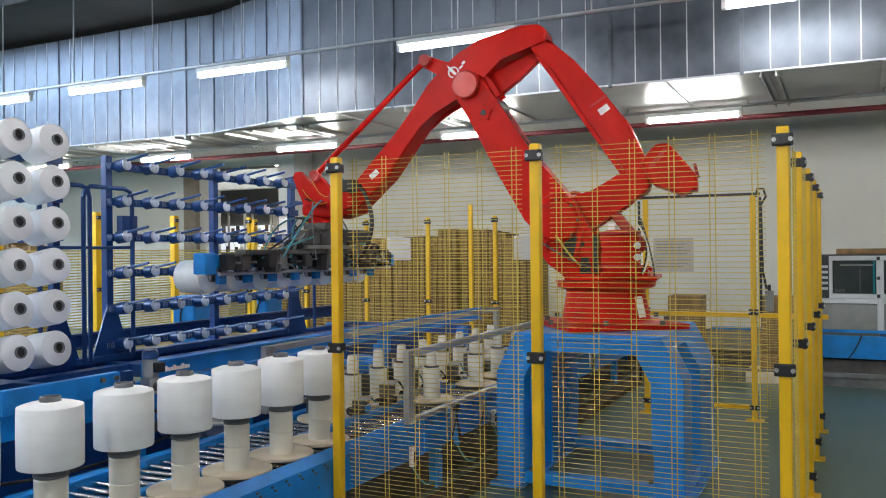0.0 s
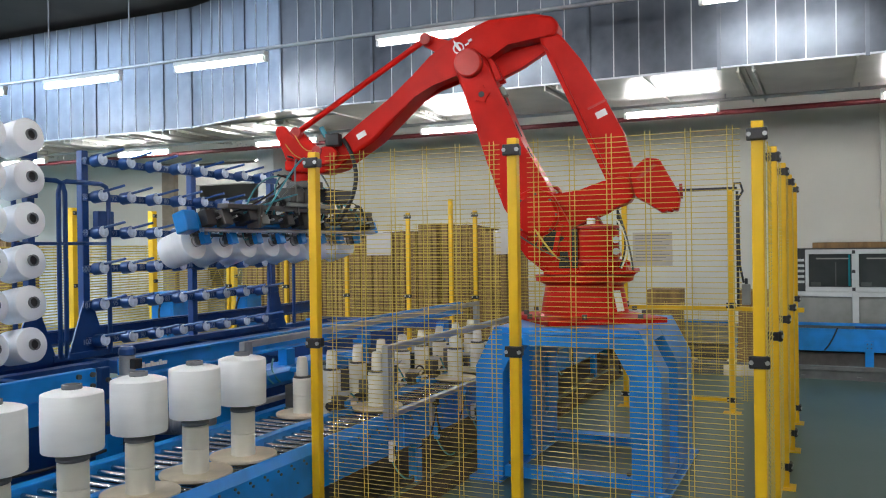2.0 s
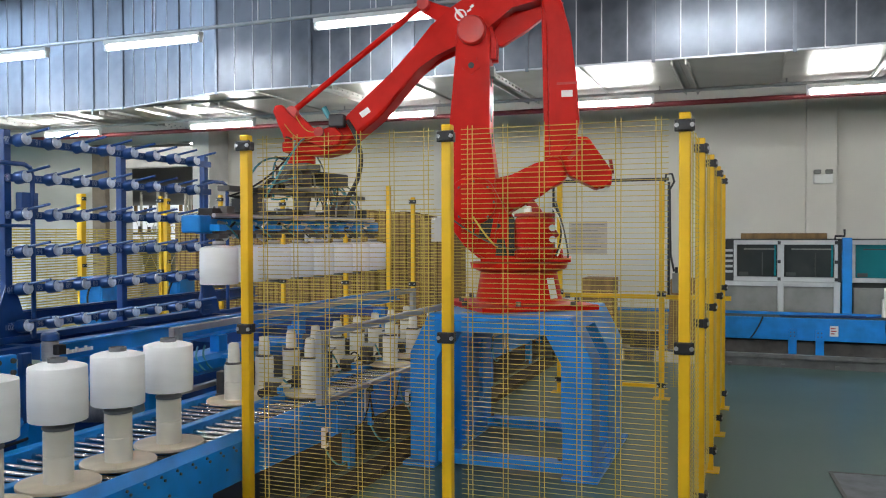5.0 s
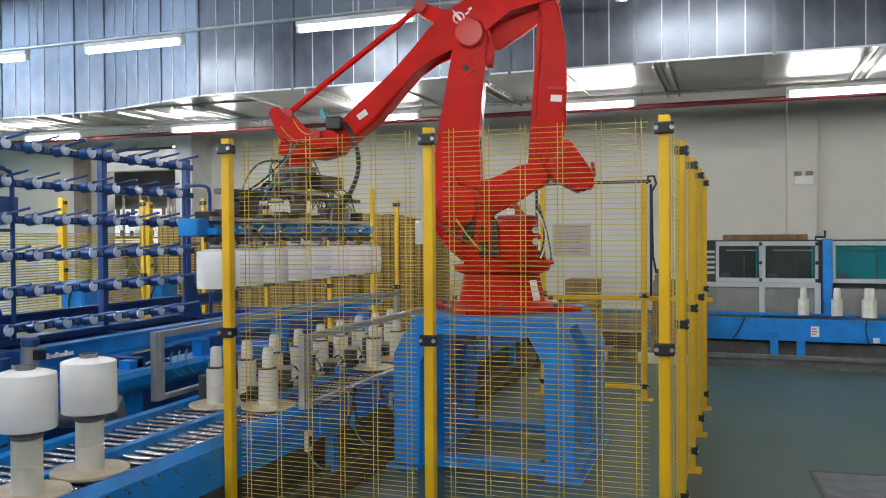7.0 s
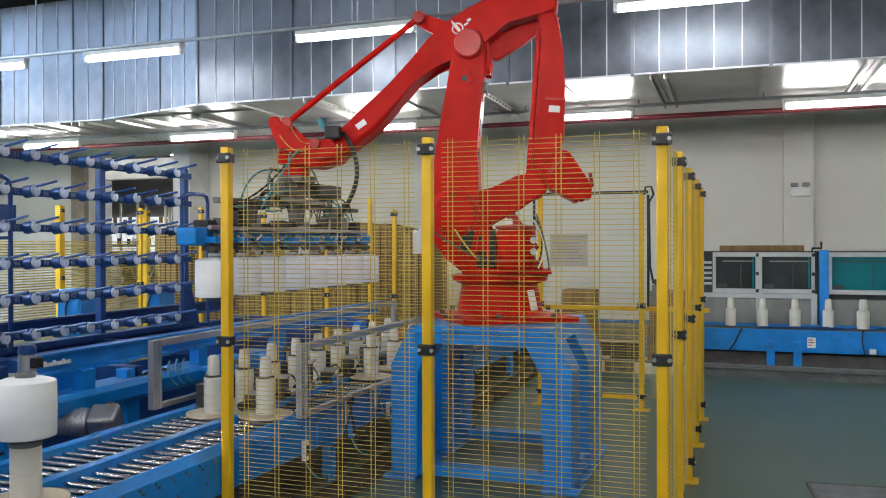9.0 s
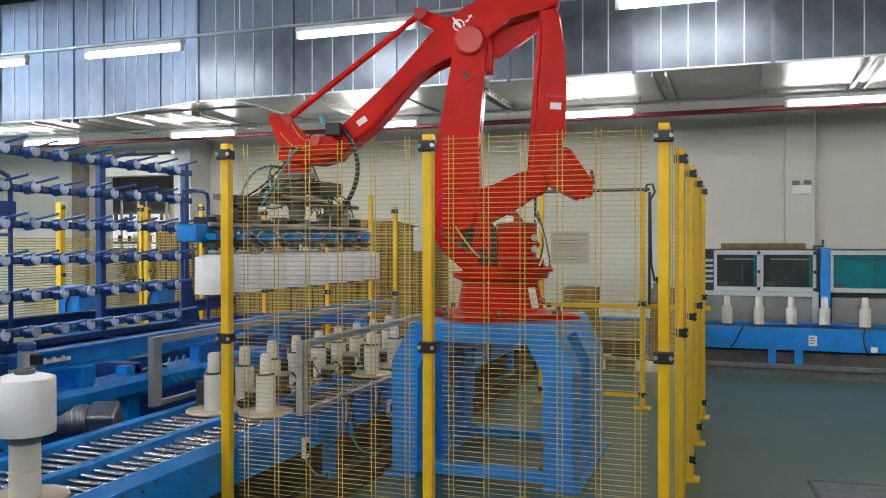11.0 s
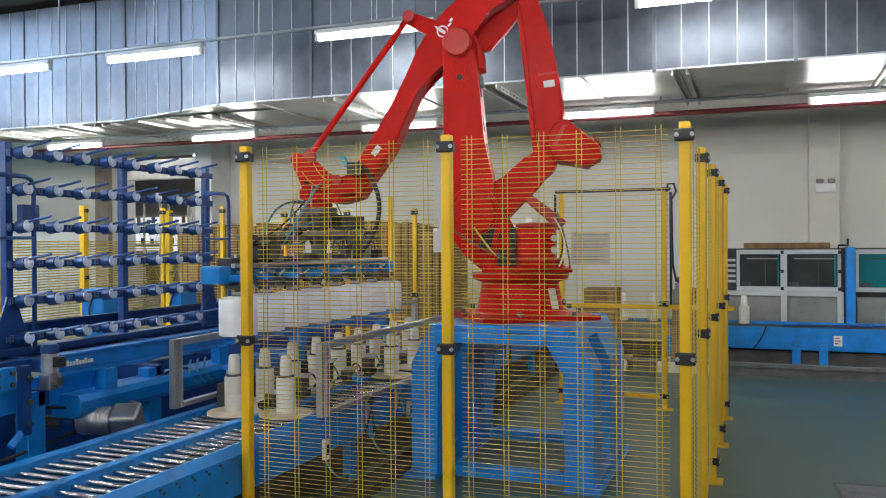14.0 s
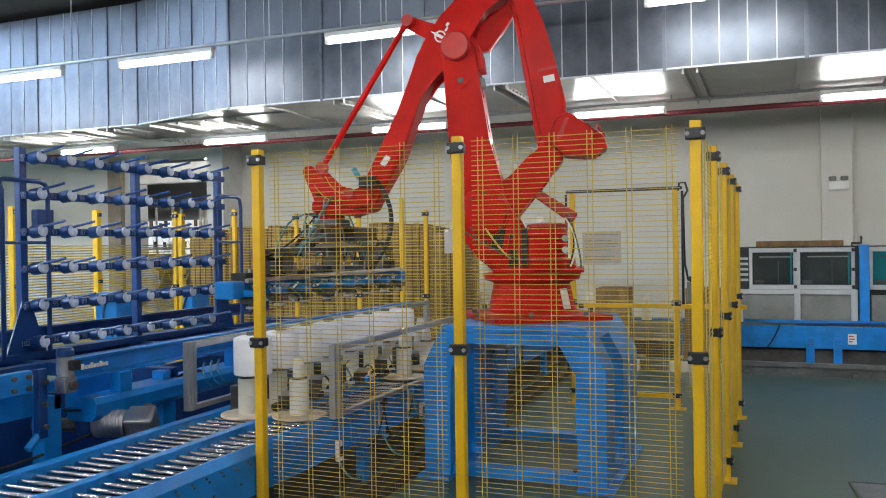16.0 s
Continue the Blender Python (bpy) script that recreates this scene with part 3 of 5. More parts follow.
def table():
    t = thing("rack_table", "blue steel transfer table that carries the bobbin racks", "table", pose(0, 0, 0))
    for x in (-3.70, -5.5):
        bm = B()
        slab(bm, [(x - 0.03, 0.772), (x + 0.03, 0.772), (x + 0.03, 0.782), (x - 0.010, 0.79), (x - 0.010, 0.878), (x + 0.03, 0.886), (x + 0.03, 0.896), (x - 0.03, 0.896)], 3.42 if x > -4 else 1.0, 8.2)
        part("long_beam", bm, SKY if x > -4 else NAVY, t)
    for y in (1.1, 2.3, 3.45, 4.4, 5.6, 6.8, 8.0):
        part("cross_beam", box(B(), -5.46, -3.735, y - 0.04, y + 0.04, 0.62, 0.714, 0.004), NAVY, t)
    for y in (1.3, 3.4, 4.35, 6.2, 7.9):
        for x in (-3.78, -5.42):
            part("leg", box(B(), x - 0.045, x + 0.045, y - 0.06, y + 0.06, 0, 0.705, 0.005), SKY, t)
    bm = B()
    slab(bm, [(-3.86, 0.515), (-3.68, 0.515), (-3.65, 0.545), (-3.64, 0.615), (-3.66, 0.65), (-3.86, 0.65)], 3.62, 5.9, 0.003)
    part("lower_beam", bm, SKY, t)
    for y in (3.87, 4.98, 6.1):
        part("short_post", box(B(), -3.73, -3.65, y - 0.05, y + 0.05, 0.651, 0.771, 0.004), SKY, t)
    # dark pan added to hide the light floor under the table
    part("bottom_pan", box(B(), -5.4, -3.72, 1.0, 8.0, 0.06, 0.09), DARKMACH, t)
    bm = box(B(), -3.70, -3.655, 2.50, 3.20, 0.755, 0.875, 0.006)
    br = part("end_bracket", bm, SKY, t)
    for yy in (3.08, 3.17):
        for zz in (0.785, 0.845):
            part("bolt", cyl(B(), (-3.655, yy, zz), (-3.64, yy, zz), 0.014, seg=8), DARKSTEEL, br)
    part("knee_plate", slab(B(), [(-3.70, 0.50), (-3.66, 0.50), (-3.66, 0.87), (-3.70, 0.87)], 3.24, 3.30, 0.004), NAVY, t)
    part("knee_brace", pipe_path(B(), [(-3.68, 3.30, 0.56), (-3.68, 3.18, 0.46)], 0.02, 6), SKY, t)
    for yy, zz in ((3.28, 0.80), (3.28, 0.68), (3.28, 0.56)):
        part("bolt", cyl(B(), (-3.659, yy, zz), (-3.642, yy, zz), 0.014, seg=8), DARKSTEEL, t)
    part("rear_panel", box(B(), -4.42, -4.40, 1.0, 8.2, 0.10, 0.61, 0.003), NAVY, t, "dark blue rear panel")
    part("side_plate", slab(B(), [(-3.84, 0.60), (-3.80, 0.60), (-3.80, 0.77), (-3.84, 0.77)], 2.2, 3.9, 0.004), SKY, t)
    part("floor_sheet", box(B(), -4.2, -3.45, 2.9, 3.9, 0.20, 0.215, 0.003), NAVY, t, "dark blue guard sheet")
    for k, (ya, yb, zz) in enumerate(((3.5, 4.9, 0.60), (3.9, 5.6, 0.63), (2.3, 3.7, 0.46))):
        part("hose", pipe_path(B(), arc((-3.76, ya, zz), (-3.74, yb, zz - 0.02), 0.07), 0.009), BLACK, t)
    for yy in (4.62, 4.70, 4.78):
        part("blue_hose", pipe_path(B(), arc((-3.66, yy, 0.72), (-3.64, yy + 0.05, 0.55), 0.05, side=(0, -1, 0)), 0.007), HOSE, t)
    part("drive_shaft", cyl(B(), (-4.10, 3.60, 0.475), (-3.84, 3.70, 0.475), 0.040, seg=10), DARKSTEEL, t)
    part("idler_wheel", cyl(B(), (-3.60, 4.03, 0.44), (-3.64, 4.03, 0.44), 0.06, seg=20), BLACK, t)
    part("cable_loop", pipe_path(B(), arc((-3.72, 4.35, 0.62), (-3.72, 4.75, 0.62), -0.05), 0.010), BLACK, t)
    for x in (-4.86, -5.22):
        part("rack_rail", box(B(), x - 0.05, x + 0.05, 1.0, 8.0, 0.64, 0.713, 0.004), NAVY, t)
    return t


table()


def motor_at(m, label):
    t = thing("gear_motor", label, "motor", m)
    part("housing", turn(B(), [(0.05, 0), (0.062, 0.004), (0.062, 0.15), (0.055, 0.156)], 28), STEEL, t, smooth=True)
    for k in range(9):
        part("fin", turn(B(), [(0.066, 0.02 + 0.014 * k), (0.066, 0.025 + 0.014 * k)], 28), STEEL, t)
    part("fan_cover", turn(B(), [(0.066, 0.157), (0.068, 0.16), (0.066, 0.205), (0.05, 0.225)], 28), NAVY, t, "dark blue fan cover", smooth=True)
    part("gearbox", box(B(), -0.06, 0.06, -0.06, 0.06, -0.13, -0.001, 0.014), STEEL, t)
    part("terminal_box", box(B(), 0.064, 0.125, -0.04, 0.04, 0.05, 0.13, 0.008), BLACK, t)
    part("shaft", cyl(B(), (0.06, 0, -0.07), (0.10, 0, -0.07), 0.035, seg=18), DARKSTEEL, t)
    return t


motor_at(pose(-3.58, 3.345, 0.826) @ Matrix.Scale(0.68, 4), "upright steel gear motor with a dark blue fan cover")
motor_at(pose(-3.58, 3.80, 0.48, 90, 0, -68) @ Matrix.Rotation(radians(150), 4, "Z") @ Matrix.Scale(1.25, 4), "steel gear motor lying under the transfer table")

# raised plate with an unreadable maker's mark, drawn as plain bars
sign = thing("maker_sign", "small white raised bars of an unreadable mark on the blue beam", "sign", pose(-3.679, 3.551, 0.826))
for i in range(9):
    part("bar", box(B(), 0, 0.007, i * 0.0225, i * 0.0225 + 0.017, 0, 0.030 if i % 3 == 0 else 0.020), PAPER, sign)


def rack(y0, full, label):
    """Rack frame in a plane x = RX with rows of pegs that point to +x."""
    t = thing("bobbin_rack", label, "rack", pose(RX, y0, 0), group="bobbin racks")
    P = 0.2755
    PV, zb, zt = 0.2668, 0.836, 2.17
    for y in (-0.045, 1.117, 2.245):
        part("upright", box(B(), -0.10, -0.04, y - 0.03, y + 0.03, 0.72, zt + 0.08, 0.006), NAVY, t)
        bm = B()
        if y != 1.117:
            slab(bm, [(-0.19, 0.0), (0.19, 0.0), (0.035, 0.42), (-0.035, 0.42)], 0, 0.012, m=Matrix.Translation((-0.03, y, 0.716)) @ Matrix.Rotation(radians(90), 4, "Z"))
            part("foot_gusset", bm, NAVY, t)
    part("bottom_beam", box(B(), -0.12, -0.02, -0.36, 2.26, 0.716, 0.765, 0.006), NAVY, t)
    for r in range(6):
        z = zb + PV * r
        part("cross_bar", box(B(), -0.04, 0.0, -0.07, 2.27, z - 0.028, z + 0.028, 0.005), NAVY, t)
    # push handles, bent tube at both ends
    for ya, yb in ((-0.37, 0.075), (2.03, 2.44)):
        bm = B()
        h = 2.0
        pipe_path(bm, [(0.06, ya, 0.75), (0.06, ya, h - 0.08), (0.06, ya + 0.02, h - 0.02), (0.06, ya + 0.07, h), (0.06, yb - 0.07, h), (0.06, yb - 0.02, h - 0.02), (0.06, yb, h - 0.08), (0.06, yb, 0.75)], 0.017, 10)
        part("handle", bm, NAVY, t)
        part("handle_bar", cyl(B(), (0.06, ya, 1.56), (0.06, yb, 1.56), 0.012, seg=8), NAVY, t)
    part("control_box", box(B(), 0.0, 0.06, -0.02, 0.13, 1.66, 1.80, 0.006), NAVY, t)
    # pegs
    peg = B()
    cyl(peg, (0, 0, 0), (0.085, 0, 0.010), 0.047, seg=18)
    dish = turn(B(), [(0.040, 0), (0.043, 0.002), (0.043, 0.010), (0.030, 0.016), (0.012, 0.018)], 18, Matrix.Translation((0.085, 0, 0.010)) @ Matrix.Rotation(radians(83), 4, "Y"))
    rod = cyl(B(), (0.07, 0, 0.035), (0.30, 0, 0.075), 0.010, seg=8)
    tag = box(B(), 0.0005, 0.003, 0.115, 0.155, -0.018, 0.018)
    first = {}
    for nm, b, mt, lab in (("peg", peg, NAVY, ""), ("peg_face", dish, PEGW, "pale worn peg face"), ("peg_rod", rod, NAVY, ""), ("number_mark", tag, WHITE, "small white unreadable number"))[:4 if full else 3]:
        first[nm] = part(nm, b, mt, t, lab, smooth=nm != "number_mark")
        first[nm].location = (0, 0, zb)
    for r in range(6):
        for c in range(8):
            if r or c:
                for nm, o in first.items():
                    if nm == "number_mark" and c == 7:
                        continue
                    q = new(nm, o.data)
                    q.parent = t
                    q.location = (0, c * P, zb + r * PV)
    if not full:
        for r in range(6):
            for c in range(8):
                cu = bpy.data.curves.new("number", "FONT")
                cu.body = str(97 - 6 * c + 5 - r)
                cu.size = 0.054
                cu.extrude = 0.001
                cu.align_x = "CENTER"
                cu.align_y = "CENTER"
                cu.materials.append(NUMB)
                o = new("number", cu)
                o.parent = t
                o.matrix_basis = Matrix.Translation((0.0025, c * P - 0.088, zb + r * PV)) @ Euler((radians(90), 0, radians(90))).to_matrix().to_4x4()
    return t


NUMB = mat("faded_number_paint", (0.22, 0.28, 0.42), 0.6, var=0.1)
PEGW = mat("worn_peg_face", (0.58, 0.64, 0.76), 0.35, var=0.2, scale=30)
rack(4.455, False, "dark blue steel bobbin rack with six empty rows of pegs")
rack(1.70, True, "dark blue steel bobbin rack full of white yarn bobbins")
rb0 = None
for r in range(6):
    for c in range(8):
        m = pose(RX + 0.24, 1.70 + 0.2755 * c, 0.897 + 0.2668 * r, 0, 81, 0)
        if rb0 is None:
            rb0 = bobbin_at(m, group="rack bobbins", where="pushed on a rack peg")
        else:
            copy_thing(rb0, m)

# ---- robot pedestal ----
AX, AY, PZ = -1.60, 5.535, 0.985


def pedestal():
    t = thing("robot_pedestal", "light blue welded steel pedestal with bent box legs", "pedestal", pose(-1.56, 5.48, 0))
    w, d = 0.59, 0.59
    part("top_plate", box(B(), -w + 0.13, w - 0.13, -d + 0.01, d - 0.01, PZ - 0.04, PZ, 0.005), SKY, t)
    for sy in (-1, 1):
        part("apron", box(B(), -w + 0.135, w - 0.135, sy * (d - 0.03) - 0.02, sy * (d - 0.03) + 0.02, PZ - 0.112, PZ - 0.042, 0.005), SKY, t)
        part("foot_beam", box(B(), -w + 0.185, w - 0.185, sy * (d - 0.06) - 0.05, sy * (d - 0.06) + 0.05, 0.03, 0.10, 0.006), SKY, t)
    for sx in (-1, 1):
        outline = [(sx * (w - 0.13), PZ), (sx * w, PZ - 0.255), (sx * w, 0.028), (sx * (w - 0.18), 0.028), (sx * (w - 0.18), PZ - 0.285), (sx * (w - 0.285), PZ - 0.113), (sx * (w - 0.285), PZ - 0.045), (sx * (w - 0.131), PZ - 0.045)]
        for y0, y1 in ((-d, -d + 0.26), (d - 0.60, d)):
            part("leg", slab(B(), outline, y0, y1, 0.006), SKY, t)
            part("weld_rib", slab(B(), [(sx * (w - 0.185), PZ - 0.30), (sx * (w - 0.215), PZ - 0.26), (sx * (w - 0.215), 0.30), (sx * (w - 0.185), 0.26)], (y0 + y1) / 2 - 0.01, (y0 + y1) / 2 + 0.01), SKY, t)
        part("leg_bridge", slab(B(), [(sx * (w - 0.13), PZ - 0.002), (sx * (w - 0.09), PZ - 0.08), (sx * (w - 0.14), PZ - 0.10), (sx * (w - 0.18), PZ - 0.045)], -d + 0.262, d - 0.602), SKY, t)
        part("leg_bridge", box(B(), sx * (w - 0.06) - 0.055, sx * (w - 0.06) + 0.055, -d + 0.262, d - 0.602, 0.03, 0.12, 0.004), SKY, t)
        part("foot_plate", box(B(), sx * (w - 0.07) - 0.11, sx * (w - 0.07) + 0.11, -d - 0.035, d + 0.035, 0, 0.026, 0.004), SKY, t)
        for sy in (-1, 1):
            part("anchor_bolt", cyl(B(), (sx * (w - 0.21), sy * (d - 0.06), 0.101), (sx * (w - 0.21), sy * (d - 0.06), 0.118), 0.014, seg=8), DARKSTEEL, t)
    return t


pedestal()

# ---- palletising robot ----
L1, L2, EB, BEND = 1.194, 1.232, 0.555, -12.0
SR, SZ = 0.284, 0.719            # shoulder, from the robot's foot
robot = thing("palletising_robot", "bright red four-axis palletising robot with a parallel linkage arm", "robot", pose(AX, AY, PZ + 0.002))


def robot_parts():
    base = B()
    box(base, -0.41, 0.41, -0.41, 0.41, 0, 0.035, 0.005, Matrix.Rotation(radians(53), 4, "Z"))
    b = part("base", base, RED, robot)
    bm = turn(B(), [(0.335, 0.036), (0.30, 0.05), (0.272, 0.20), (0.265, 0.245), (0.33, 0.27), (0.34, 0.31), (0.30, 0.315)], 40)
    part("column", bm, RED, b, smooth=True)
    for i in range(8):
        a = math.radians(45 * i + 30)
        r = 0.40 if i % 2 else 0.50
        part("bolt", cyl(B(), (r * math.cos(a), r * math.sin(a), 0.036), (r * math.cos(a), r * math.sin(a), 0.065), 0.018, seg=8), DARKSTEEL, b)
    lm = Matrix.Rotation(radians(24), 4, "Z") @ Matrix.Translation((0.287, 0, 0.14)) @ Matrix.Rotation(radians(-14), 4, "Y")
    part("warning_label", box(B(), -0.002, 0.004, -0.035, 0.035, -0.07, 0.07, 0, lm), PAPER, b, "white unreadable label")
    part("connector_box", box(B(), 0.05, 0.16, -0.36, -0.24, 0.06, 0.14, 0.01), REDDARK, b)

    cheek = [(-0.30, 0.33), (0.20, 0.33), (0.35, 0.42), (0.46, 0.57), (0.475, 0.74), (0.41, 0.86), (0.30, 0.91), (0.18, 0.86), (0.09, 0.70), (0.02, 0.52), (-0.12, 0.42), (-0.30, 0.40)]
    tur = B()
    slab(tur, cheek, -0.235, -0.15, 0.015)
    slab(tur, cheek, 0.15, 0.235, 0.015)
    slab(tur, [(-0.32, 0.32), (0.24, 0.32), (0.36, 0.42), (0.20, 0.46), (-0.30, 0.37)], -0.15, 0.15, 0.01)
    slab(tur, [(-0.36, 0.318), (0.24, 0.318), (0.24, 0.345), (-0.36, 0.345)], -0.26, 0.26, 0.006)
    turret = part("turret", tur, RED, robot)
    bm = turn(B(), [(0.125, 0.0), (0.13, 0.01), (0.13, 0.21), (0.135, 0.215), (0.135, 0.25), (0.10, 0.30), (0.07, 0.305)], 28, Matrix.Translation((-0.12, -0.20, 0.345)))
    part("axis_motor", bm, RED, turret, smooth=True)
    # black plate on the cheek paints the shade of an opening
    part("cheek_gap", slab(B(), [(0.20, 0.47), (0.30, 0.52), (0.22, 0.66), (0.10, 0.56)], -0.2385, -0.2355), BLACK, turret, "black plate for a shaded opening in the casting")
    part("gear_cover", turn(B(), [(0.15, 0), (0.15, 0.03), (0.13, 0.05), (0.05, 0.055)], 32, Matrix.Translation((SR, -0.237, SZ)) @ Matrix.Rotation(radians(90), 4, "X")), RED, turret, smooth=True)
    for k in range(8):
        u = math.pi * k / 4
        part("cover_bolt", cyl(B(), (SR + 0.135 * math.cos(u), -0.267, SZ + 0.135 * math.sin(u)), (SR + 0.135 * math.cos(u), -0.285, SZ + 0.135 * math.sin(u)), 0.010, seg=6), DARKSTEEL, turret)
    for k in range(2):
        part("cable", pipe_path(B(), arc((-0.25 + 0.012 * k, -0.20 - 0.02 * k, 0.70 - 0.02 * k), (-0.26 - 0.01 * k, -0.27, 0.36), 0.04 + 0.012 * k, 16, side=(-1, -0.3, 0)), 0.006), PEGP if k else BLACK, turret)
    for zz in (0.40, 0.62):
        part("motor_band", turn(B(), [(0.1315, 0), (0.137, 0.003), (0.137, 0.017), (0.1315, 0.02)], 28, Matrix.Translation((-0.12, -0.20, zz))), REDDARK, turret, smooth=True)
    # black block paints the shade between motor and cheek
    part("motor_gap", box(B(), 0.012, 0.05, -0.262, -0.236, 0.36, 0.62, 0.004), BLACK, turret, "black block for the shade beside the motor")
    part("motor_plug", box(B(), -0.10, -0.05, -0.26, -0.18, 0.645, 0.69, 0.008), WHITE, turret, "white plug on the motor")
    for k, zz in enumerate((0.47, 0.545)):
        part("connector", cyl(B(), (-0.24, -0.26, zz), (-0.24, -0.31, zz), 0.022, seg=12), STEEL, turret, "bright steel connector")
    for k, (x0, z0) in enumerate(((0.16, 0.50), (0.26, 0.56), (0.36, 0.62))):
        part("cheek_rib", slab(B(), [(x0, z0 - 0.10), (x0 + 0.03, z0 - 0.09), (x0 - 0.02, z0 + 0.16), (x0 - 0.05, z0 + 0.15)], -0.262, -0.236, 0.004), RED, turret)
    # another black plate, shade of a recess
    part("cheek_recess", slab(B(), [(0.06, 0.36), (0.14, 0.36), (0.13, 0.47), (0.08, 0.47)], -0.238, -0.2355), BLACK, turret, "black plate for a shaded recess")
    for k, (p0, p1, sag) in enumerate((((0.42, -0.29, 0.60), (0.0, -0.31, 0.40), 0.05), ((-0.26, -0.25, 0.72), (-0.34, -0.22, 0.34), 0.06), ((0.28, -0.33, 0.62), (0.12, -0.30, 0.42), 0.05))):
        part("cable", pipe_path(B(), arc(p0, p1, sag, side=(-0.4, -0.3, -0.8)), 0.006), WIRE if k == 2 else DARKSTEEL, turret)
    ring = [(0.235 + 0.055 * math.cos(u), 0.17, 0.875 + 0.055 * math.sin(u)) for u in np.linspace(0, 2 * math.pi, 17)]
    part("lifting_eye", pipe_path(B(), ring, 0.014), REDDARK, turret)
    part("eye_stem", slab(B(), [(0.20, 0.66), (0.30, 0.66), (0.275, 0.83), (0.20, 0.83)], 0.155, 0.185, 0.006), REDDARK, turret)

    # lower arm: local x from shoulder to elbow, local z towards the rear
    bm = B()
    slab(bm, [(-0.17, -0.11), (-0.06, -0.18), (0.15, -0.20), (0.50, -0.175), (0.95, -0.125), (1.16, -0.12), (1.28, -0.06), (1.28, 0.07), (1.16, 0.13), (0.95, 0.115), (0.50, 0.105), (0.20, 0.135), (0.0, 0.15), (-0.14, 0.11)], -0.135, 0.135, 0.030)
    low = part("lower_arm", bm, RED, robot)
    part("joint_cover", turn(B(), [(0.098, 0), (0.098, 0.055), (0.088, 0.066), (0.03, 0.068)], 32, Matrix.Translation((L1 - 0.025, -0.135, 0)) @ Matrix.Rotation(radians(90), 4, "X")), REDCAP, low, "round red joint cap, slightly paler for the light on it", smooth=True)
    # no real holes: black ovals paint their shaded depth
    for xx in (0.42, 0.62, 0.86):
        z0 = 0.105 + (xx - 0.50) * 0.0222 if xx > 0.5 else 0.113
        part("slot", turn(B(), [(0.030, 0), (0.030, 0.006)], 18, Matrix.Translation((xx, -0.04, z0 - 0.002)) @ Matrix.Diagonal((2.0, 1, 1, 1))), BLACK, low, "black oval disc for a shaded hole")
    star = [(0.935 + (0.066 if k % 2 else 0.040) * math.cos(math.pi * k / 5), -0.01 + (0.066 if k % 2 else 0.040) * math.sin(math.pi * k / 5)) for k in range(10)]
    boss = part("star_boss", slab(B(), star, -0.150, -0.134, 0.004), RED, low, "raised star-shaped boss")
    # black disc paints the shaded hole in the boss
    part("hole", cyl(B(), (0.935, -0.1495, -0.01), (0.935, -0.1515, -0.01), 0.021, seg=18), BLACK, boss, "black disc for a shaded round hole")
    part("elbow_bracket", slab(B(), [(0.98, 0.112), (1.24, 0.075), (1.24, 0.125), (1.10, 0.165), (0.98, 0.16)], -0.10, -0.055, 0.006), RED, low)
    part("elbow_bracket", slab(B(), [(0.98, 0.112), (1.24, 0.075), (1.24, 0.125), (1.10, 0.165), (0.98, 0.16)], 0.02, 0.065, 0.006), RED, low)
    part("junction_box", box(B(), 0.86, 0.93, -0.11, -0.03, 0.113, 0.145, 0.006), GREYP, low, "small grey junction box")

    # forearm with rear arm: local x from elbow to wrist
    bm = B()
    slab(bm, [(1.30, -0.06), (1.26, 0.02), (0.92, 0.02), (0.62, 0.085), (0.40, 0.135), (0.22, 0.185), (0.05, 0.205), (-0.12, 0.20), (-0.26, 0.185), (-0.55, 0.045), (-0.65, -0.04), (-0.66, -0.12), (-0.60, -0.17), (-0.52, -0.13), (-0.30, -0.02), (-0.12, -0.06), (0.02, -0.10), (0.14, -0.01), (0.30, 0.02), (0.45, -0.005), (0.87, -0.12), (1.20, -0.14), (1.29, -0.12)], -0.12, 0.12, 0.026)
    fore = part("forearm", bm, RED, robot)
    bm = B()
    slab(bm, [(-0.50, -0.12), (-0.62, -0.19), (-0.30, -0.20), (-0.10, -0.19), (-0.02, -0.10), (-0.2, -0.03)], 0.02, 0.09, 0.012)
    part("rear_web", bm, RED, fore)
    part("forearm_label", box(B(), 0.90, 0.975, -0.1235, -0.1205, -0.055, -0.015), PAPER, fore, "small white unreadable label")
    mk = [(0.015 + 0.036 * math.cos(u), -0.122, 0.12 + 0.036 * math.sin(u)) for u in np.linspace(0, 2 * math.pi, 21)]
    bm = pipe_path(B(), mk, 0.006, 6)
    slab(bm, [(0.010, 0.085), (0.022, 0.10), (0.030, 0.15), (0.020, 0.195), (0.006, 0.15), (0.002, 0.10)], -0.1245, -0.1205)
    box(bm, -0.065, -0.034, -0.1245, -0.1205, 0.105, 0.118, 0)
    box(bm, -0.095, -0.068, -0.1245, -0.1205, 0.115, 0.132, 0)
    part("maker_mark", bm, WHITE, fore, "plain white emblem mark")

    # rear link from the crank to the rear arm, parallel to the lower arm, bowed to the rear
    bm = B()
    slab(bm, [(-0.09, 0.02), (-0.06, 0.09), (0.10, 0.15), (0.35, 0.195), (0.66, 0.175), (0.93, 0.145), (1.14, 0.095), (1.25, 0.03), (1.25, -0.04), (1.14, -0.05), (1.02, 0.005), (0.66, 0.045), (0.35, 0.03), (0.12, -0.01), (-0.05, -0.07)], -0.09, 0.07, 0.022)
    rl = part("rear_link", bm, RED, robot)
    part("link_label", box(B(), 0.50, 0.545, -0.0935, -0.0905, 0.075, 0.15), PAPER, rl, "small white unreadable label")
    bm = B()
